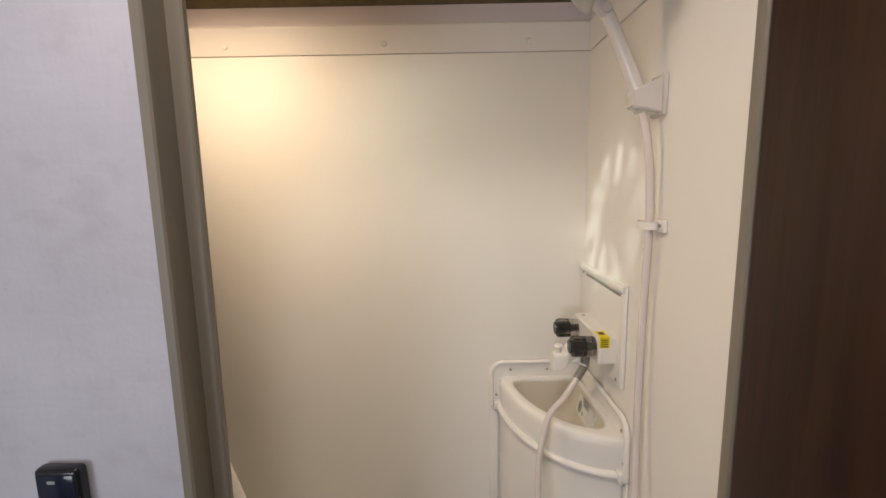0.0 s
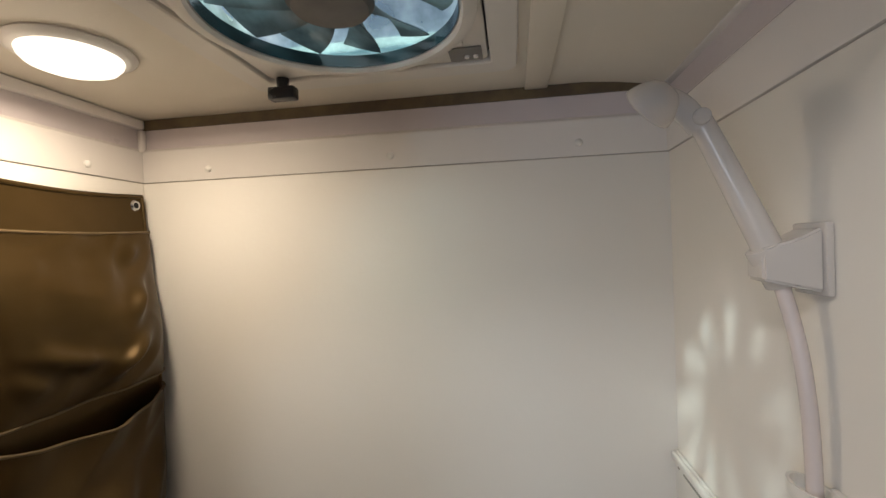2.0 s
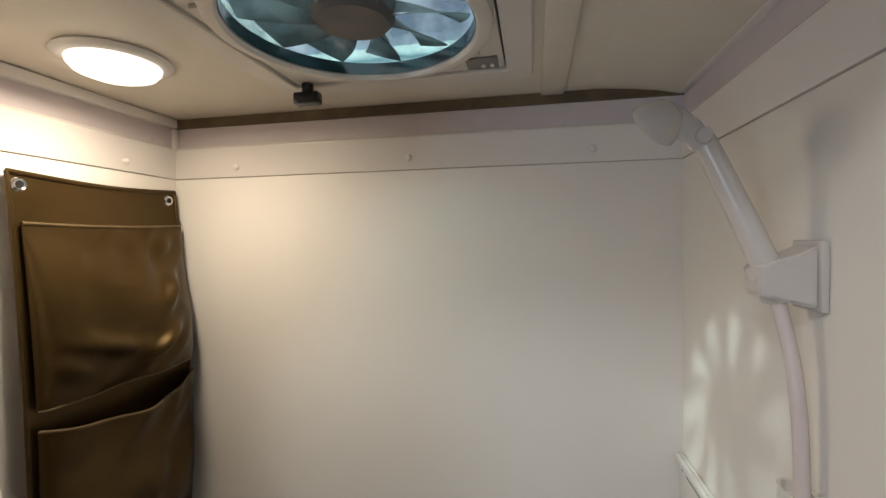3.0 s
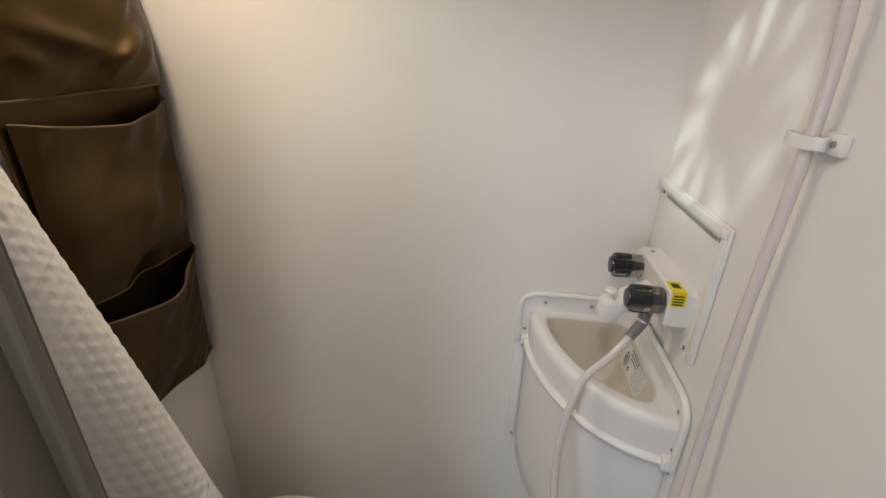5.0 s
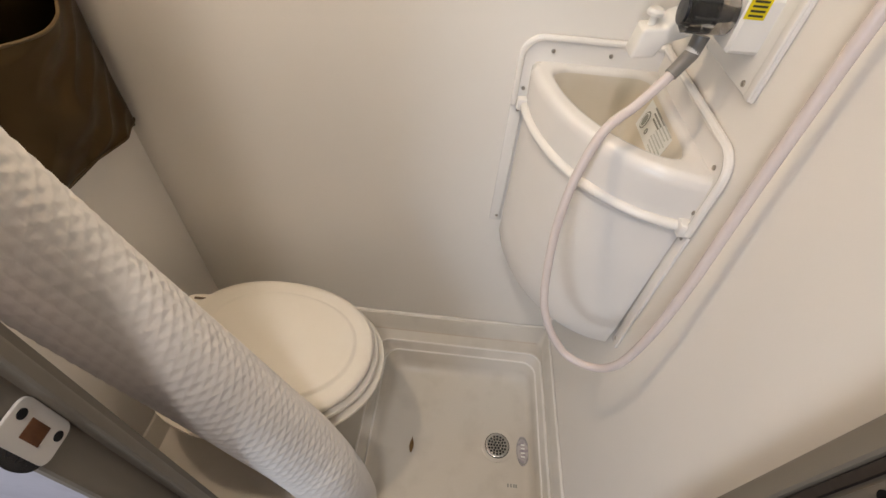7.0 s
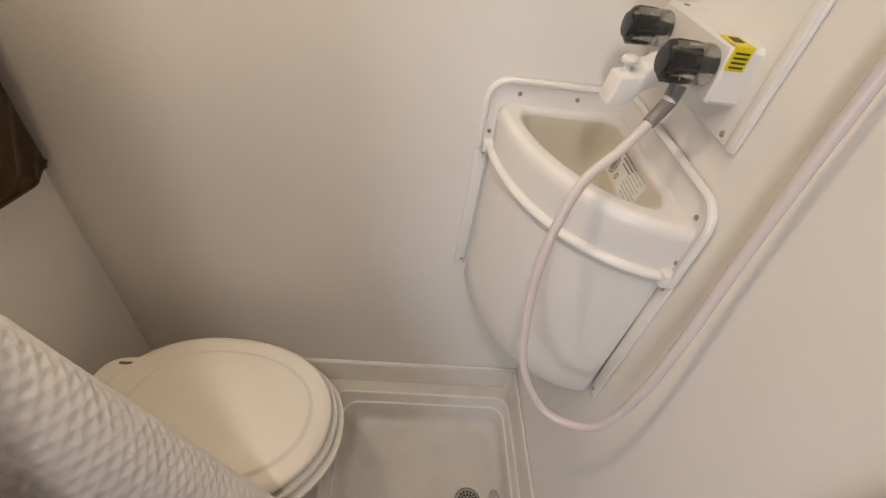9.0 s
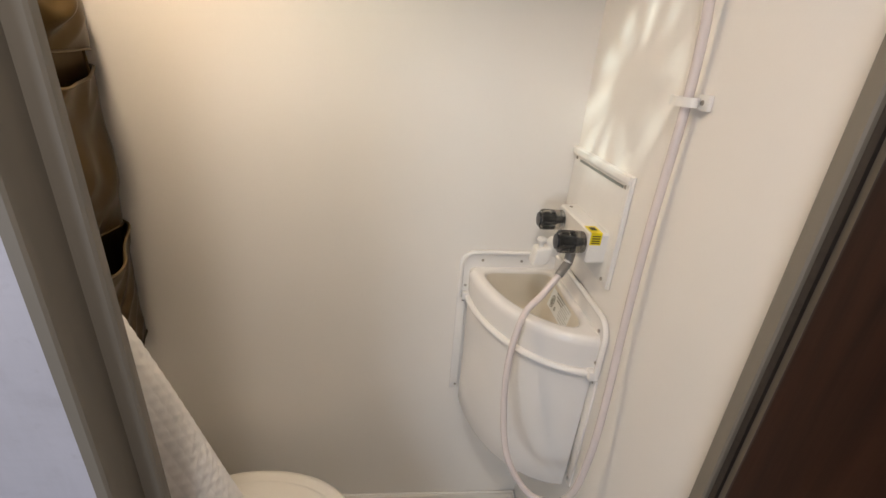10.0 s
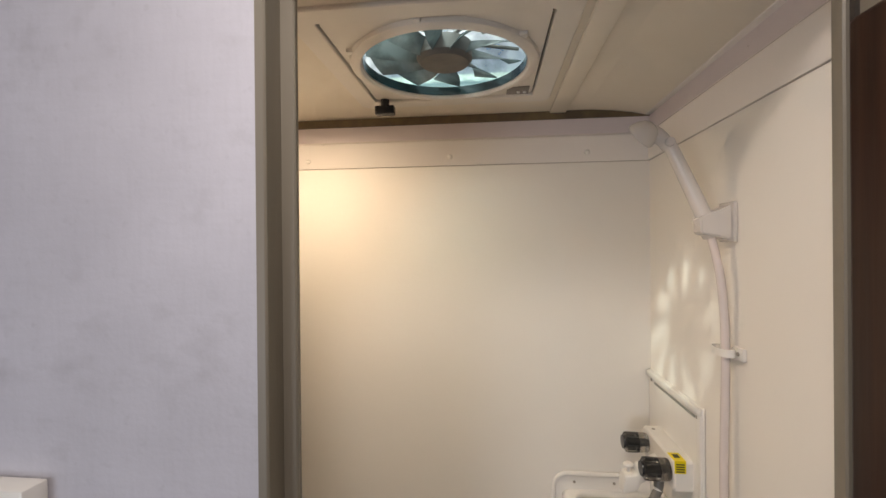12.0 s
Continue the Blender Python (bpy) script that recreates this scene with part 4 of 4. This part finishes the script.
HP = [(bx0 - 0.016, 1.124, 1.075), (0.306, 1.112, 1.052), (0.276, 1.095, 1.020), (0.236, 1.070, 0.986), (0.214, 1.048, 0.900), (0.211, 1.022, 0.800), (0.222, 0.988, 0.712), (0.262, 0.958, 0.650), (0.306, 0.932, 0.652), (0.330, 0.914, 0.700),
      (0.343, 0.912, 0.790), (0.352, 0.922, 0.890), (0.359, 0.940, 1.03), (0.364, 0.952, 1.20), (0.367, 0.951, 1.39), (0.362, 0.952, 1.50), (0.352, 0.962, 1.575), (0.345, 0.966, 1.592)]
piece("tubing", tube(spline(HP, 16), 0.0063, 20), M_HOSE, hose, angle=80)
piece("coupling", tube([Vector(HP[0]) + Vector((0.003, 0.003, 0.020)), Vector(HP[0]), Vector(HP[1])], lambda u: 0.0098 - 0.0016 * u, 18), M_GREYPL, hose, "grey hose coupling")

clip = thing("hose_clip", (RIGHT, 0.945, 1.395), "white plastic hose clip screwed to the wall", "hose clip")
piece("ring", lathe([(1.0, -0.006), (1.0, 0.006), (0.84, 0.006), (0.84, -0.006)], (0.3685, 0.960, 1.393), (0, 0, 1), 32, 0.0130, 0.0265, True), M_SHELL, clip)
piece("tab", box((RIGHT - 0.007, 0.920, 1.384), (RIGHT - 0.0003, 0.948, 1.404), 0.002), M_SHELL, clip)
piece("screw", lathe([(0.0, 0.0), (0.0034, 0.0), (0.003, 0.0016), (0.0, 0.0022)], (RIGHT - 0.007, 0.932, 1.394), (-1, 0, 0), 14), M_SCREW, clip)

brk = thing("shower_bracket", (RIGHT, 0.945, 1.60), "white wall bracket holding the hand shower", "shower bracket")
piece("wall_plate", box((RIGHT - 0.007, 0.942, 1.568), (RIGHT - 0.0004, 0.988, 1.632), 0.002), M_SHOWER, brk)
bm = loft([[Vector((RIGHT - 0.006, y, z)) for y, z in ((0.946, 1.571), (0.984, 1.571), (0.984, 1.628), (0.946, 1.628))],
           [Vector((0.356, y, z)) for y, z in ((0.945, 1.576), (0.984, 1.576), (0.984, 1.618), (0.945, 1.618))],
           [Vector((0.332, y, z)) for y, z in ((0.952, 1.582), (0.980, 1.582), (0.980, 1.610), (0.952, 1.610))]])
bmesh.ops.bevel(bm, geom=bm.edges[:], offset=0.0022, segments=2, affect="EDGES")
piece("arm", bm, M_SHOWER, brk)
piece("holder", rod((0.357, 0.966, 1.578), (0.341, 0.966, 1.612), 0.0155, 0.0168, 28, bevel=0.0015), M_SHOWER, brk)

hs = thing("hand_shower", (0.345, 0.966, 1.585), "white plastic hand shower with a domed head", "hand shower")
piece("handle", tube(spline([(0.352, 0.966, 1.590), (0.339, 0.966, 1.620), (0.312, 0.965, 1.680), (0.291, 0.963, 1.724), (0.285, 0.963, 1.735)], 8), lambda u: 0.0134 - 0.0040 * u, 24), M_SHOWER, hs, angle=80)
axis = Vector((-0.67, 0.56, -0.57)).normalized()
hc = Vector((0.2430, 0.963, 1.742))
piece("head", lathe([(0.0, -0.028), (0.35, -0.0268), (0.62, -0.0228), (0.84, -0.0145), (0.96, -0.0065), (1.0, -0.0015), (0.94, 0.0005), (0.0, 0.001)], hc, axis, 44, 0.031, 0.0235), M_SHOWER, hs, angle=60)
piece("neck", tube(spline([(0.247, 0.962, 1.748), (0.262, 0.963, 1.748), (0.277, 0.963, 1.738), (0.288, 0.963, 1.722)], 6), lambda u: 0.0150 - 0.005 * u, 24), M_SHOWER, hs, angle=80)
piece("spray_face", lathe([(0.0, 0.0), (0.84, 0.0), (0.80, 0.0016), (0.0, 0.002)], hc, axis, 36, 0.031, 0.0235), M_SHOWER, hs, "flat spray face")
piece("pause_button", rod((0.286, 0.954, 1.730), (0.285, 0.946, 1.730), 0.0078, 0.0068, 20, bevel=0.0015), M_SHOWER, hs, "round white button")

# ---- screw caps on the upper band ----
for p, d in (((-0.478, BACK - 0.0045, 1.792), (0, -1, 0)), ((-0.104, BACK - 0.0045, 1.794), (0, -1, 0)), ((0.235, BACK - 0.0045, 1.795), (0, -1, 0)), ((LEFT + 0.0045, 1.200, 1.790), (1, 0, 0))):
    tagged(link("screw_cap", lathe([(0.0, 0.0), (0.0068, 0.0), (0.0062, 0.003), (0.0035, 0.0052), (0.0, 0.006)], p, d, 20), M_SHELL), "round cream screw cap on the upper wall band", "screw cap", "screw caps")

# ---- ceiling lamp ----
lamp = thing("puck_lamp", (LED_X, LED_Y, CEIL), "lit round white puck lamp on the ceiling", "ceiling lamp")
piece("trim_ring", lathe([(0.055, 0.0), (0.071, 0.0), (0.073, -0.003), (0.071, -0.006), (0.064, -0.009), (0.058, -0.010), (0.055, -0.007)], (LED_X, LED_Y, CEIL), n=56, ring=True), M_SHELL, lamp)
lens = piece("lens", lathe([(0.0, -0.006), (0.057, -0.006), (0.056, -0.015), (0.050, -0.022), (0.034, -0.028), (0.0, -0.031)], (LED_X, LED_Y, CEIL), n=48), M_LENS, lamp, "glowing frosted lens")
lens.visible_shadow = False

# ---- roof vent with fan ----
vent = thing("roof_vent", (VX, VY, CEIL), "cream roof vent with a grey fan behind its ring", "roof vent")
G = 0.215


def square_ring(h0, h1, z0, z1, bevel=0.002):
    bm = bmesh.new()
    rings = [rrect(VX - h, VX + h, VY - h, VY + h, r, z) for h, r, z in ((h0, 0.006, z1), (h0, 0.006, z0 + bevel), (h0 + bevel, 0.008, z0), (h1 - bevel, 0.02, z0), (h1, 0.022, z0 + bevel), (h1, 0.022, z1))]
    return loft(rings, (False, False), bm)


piece("garnish", square_ring(0.176, G, CEIL - 0.006, CEIL + 0.02), M_GARNISH, vent)
inner = [rrect(VX - 0.1725, VX + 0.1725, VY - 0.1725, VY + 0.1725, 0.01, CEIL + 0.012), rrect(VX - 0.1725, VX + 0.1725, VY - 0.1725, VY + 0.1725, 0.01, CEIL - 0.001)]
circ = lambda r, z: [Vector((VX + r * math.cos(radians(45 * 0 + a)), VY + r * math.sin(radians(a)), z)) for a in [90 * q + 90 * k / 6 for q in range(4) for k in range(7)]]
piece("screen_frame", loft(inner + [circ(0.150, CEIL - 0.003), circ(0.150, CEIL + 0.012)], (False, False)), M_GARNISH, vent)
piece("hatch_liner", loft([rrect(VX - 0.1765, VX + 0.1765, VY - 0.1765, VY + 0.1765, 0.012, z) for z in (CEIL + 0.021, CEIL + 0.034)], (False, False)), M_LINER, vent, "grey hatch liner")
# shade in the slot round the screen frame, put in as a near-black ring
piece("gap_shade_ring", square_ring(0.1726, 0.1765, CEIL + 0.008, CEIL + 0.02, 0.0005), M_SHADOWGAP, vent)
piece("screen_ring", lathe([(0.150, 0.004), (0.1495, -0.008), (0.153, -0.0125), (0.161, -0.013), (0.169, -0.009), (0.171, -0.002), (0.170, 0.004)], (VX, VY, CEIL), n=96, ring=True), M_GARNISH, vent)
for a in (38, 152, 208, 262, 322):
    c, s = math.cos(radians(a)), math.sin(radians(a))
    piece("ring_lug", box((VX + 0.171 * c - 0.007, VY + 0.171 * s - 0.007, CEIL - 0.008), (VX + 0.171 * c + 0.007, VY + 0.171 * s + 0.007, CEIL - 0.001), 0.002), M_GARNISH, vent)
g = lathe([(0.1480, -0.006), (0.1485, 0.006), (0.1485, 0.012), (0.151, 0.012), (0.151, 0.01), (0.149, -0.002)], (VX, VY, CEIL), n=72, ring=True)
piece("duct", g, M_DUCT, vent, "dark teal duct wall")
fan_z = CEIL + 0.012
piece("hub", lathe([(0.0, -0.014), (0.044, -0.012), (0.051, -0.004), (0.051, 0.022), (0.0, 0.024)], (VX, VY, fan_z), n=36), M_HUB, vent, "dark round fan hub")
for k in range(10):
    a0 = radians(36 * k + 8)

    def blade(u, v, a0=a0):
        r = 0.044 + 0.099 * u
        sweep = 0.25 * u
        half = 0.215 + 0.035 * u
        a = a0 + sweep + (v - 0.5) * 2 * half * 0.78
        return (VX + r * math.cos(a), VY + r * math.sin(a), fan_z + 0.006 + (v - 0.5) * 0.026 * (1 - 0.35 * u))
    piece("blade", sheet(blade, 8, 6, (0, 0, 0.0018)), M_BLADE, vent, angle=60)
for k in range(5):
    a = radians(72 * k + 20)
    piece("strut", rod((VX + 0.03 * math.cos(a), VY + 0.03 * math.sin(a), fan_z + 0.030), (VX + 0.146 * math.cos(a), VY + 0.146 * math.sin(a), fan_z + 0.030), 0.0035, n=8), M_HUB, vent)
DZ = CEIL + 0.030
dome = [rrect(VX - h, VX + h, VY - h, VY + h, r, DZ + z) for h, r, z in ((0.1735, 0.02, 0.0), (0.172, 0.025, 0.03), (0.160, 0.035, 0.062), (0.13, 0.05, 0.082), (0.05, 0.03, 0.090))]
lid = piece("lid", loft(dome, (False, True)), M_LID, vent, "hazy smoked plastic vent lid", 80)
for d in (-0.07, 0.07):
    piece("lid_rib", box((VX + d - 0.004, VY - 0.12, DZ + 0.078), (VX + d + 0.004, VY + 0.12, DZ + 0.083), 0.001), M_HUB, lid)
piece("lid_bar", box((VX - 0.165, VY + 0.02, DZ + 0.050), (VX + 0.165, VY + 0.030, DZ + 0.058), 0.002), M_HUB, vent)
plate = piece("control_plate", box((VX + 0.118, VY + 0.125, CEIL - 0.0045), (VX + 0.165, VY + 0.166, CEIL - 0.0015), 0.0008), M_GREYPL, vent, "small grey control plate")
for d in (0.0, 0.013):
    piece("button", rod((VX + 0.143 + d, VY + 0.150, CEIL - 0.004), (VX + 0.143 + d, VY + 0.150, CEIL - 0.0075), 0.0035, n=12), M_SHELL, plate)
KX, KY = -0.236, 1.178
piece("crank_stem", rod((KX, KY, CEIL - 0.004), (KX, KY, CEIL - 0.022), 0.010, 0.009, 16), M_BLACK, vent)
bm = box((KX - 0.022, KY - 0.010, CEIL - 0.038), (KX + 0.022, KY + 0.010, CEIL - 0.018), 0.003, 2)
piece("crank_knob", bm, M_BLACK, vent, "black T-shaped crank knob")
setting("roof_outer", box((-1.8, -1.4, 2.154), (1.4, FRONT0, 2.17)), M_SHELL, "white outer roof skin", "roof")

# ---- devices on the lilac wall ----
rem = thing("remote_control", (-0.372, FRONT0, 1.09), "black remote control in a holder on the wall", "remote control")
piece("case", box((-0.3955, FRONT0 - 0.016, 1.085), (-0.3495, FRONT0 - 0.0005, 1.185), 0.005, 3), M_BLACK, rem)
piece("face", box((-0.3915, FRONT0 - 0.0172, 1.090), (-0.3535, FRONT0 - 0.0155, 1.179), 0.0006), M_NAVY, rem, "glossy dark face")
piece("emblem", box((-0.380, FRONT0 - 0.0178, 1.170), (-0.372, FRONT0 - 0.0170, 1.1735), 0.0002), M_GREYINK_SHADE, rem)
th = thing("thermostat", (-0.56, FRONT0, 1.22), "white wall thermostat with a grey framed display", "thermostat")
piece("case", box((-0.622, FRONT0 - 0.030, 1.215), (-0.502, FRONT0 - 0.0005, 1.306), 0.003, 2), M_SHELL, th)
piece("bezel", box((-0.606, FRONT0 - 0.032, 1.236), (-0.521, FRONT0 - 0.0295, 1.297), 0.001), M_GREYFRAME, th)
piece("display", box((-0.602, FRONT0 - 0.033, 1.240), (-0.525, FRONT0 - 0.0315, 1.293), 0.0003), M_SCREEN, th, "pale lit display")
piece("readout", box((-0.560, FRONT0 - 0.0335, 1.277), (-0.536, FRONT0 - 0.0328, 1.284)), M_GREYFRAME, th)
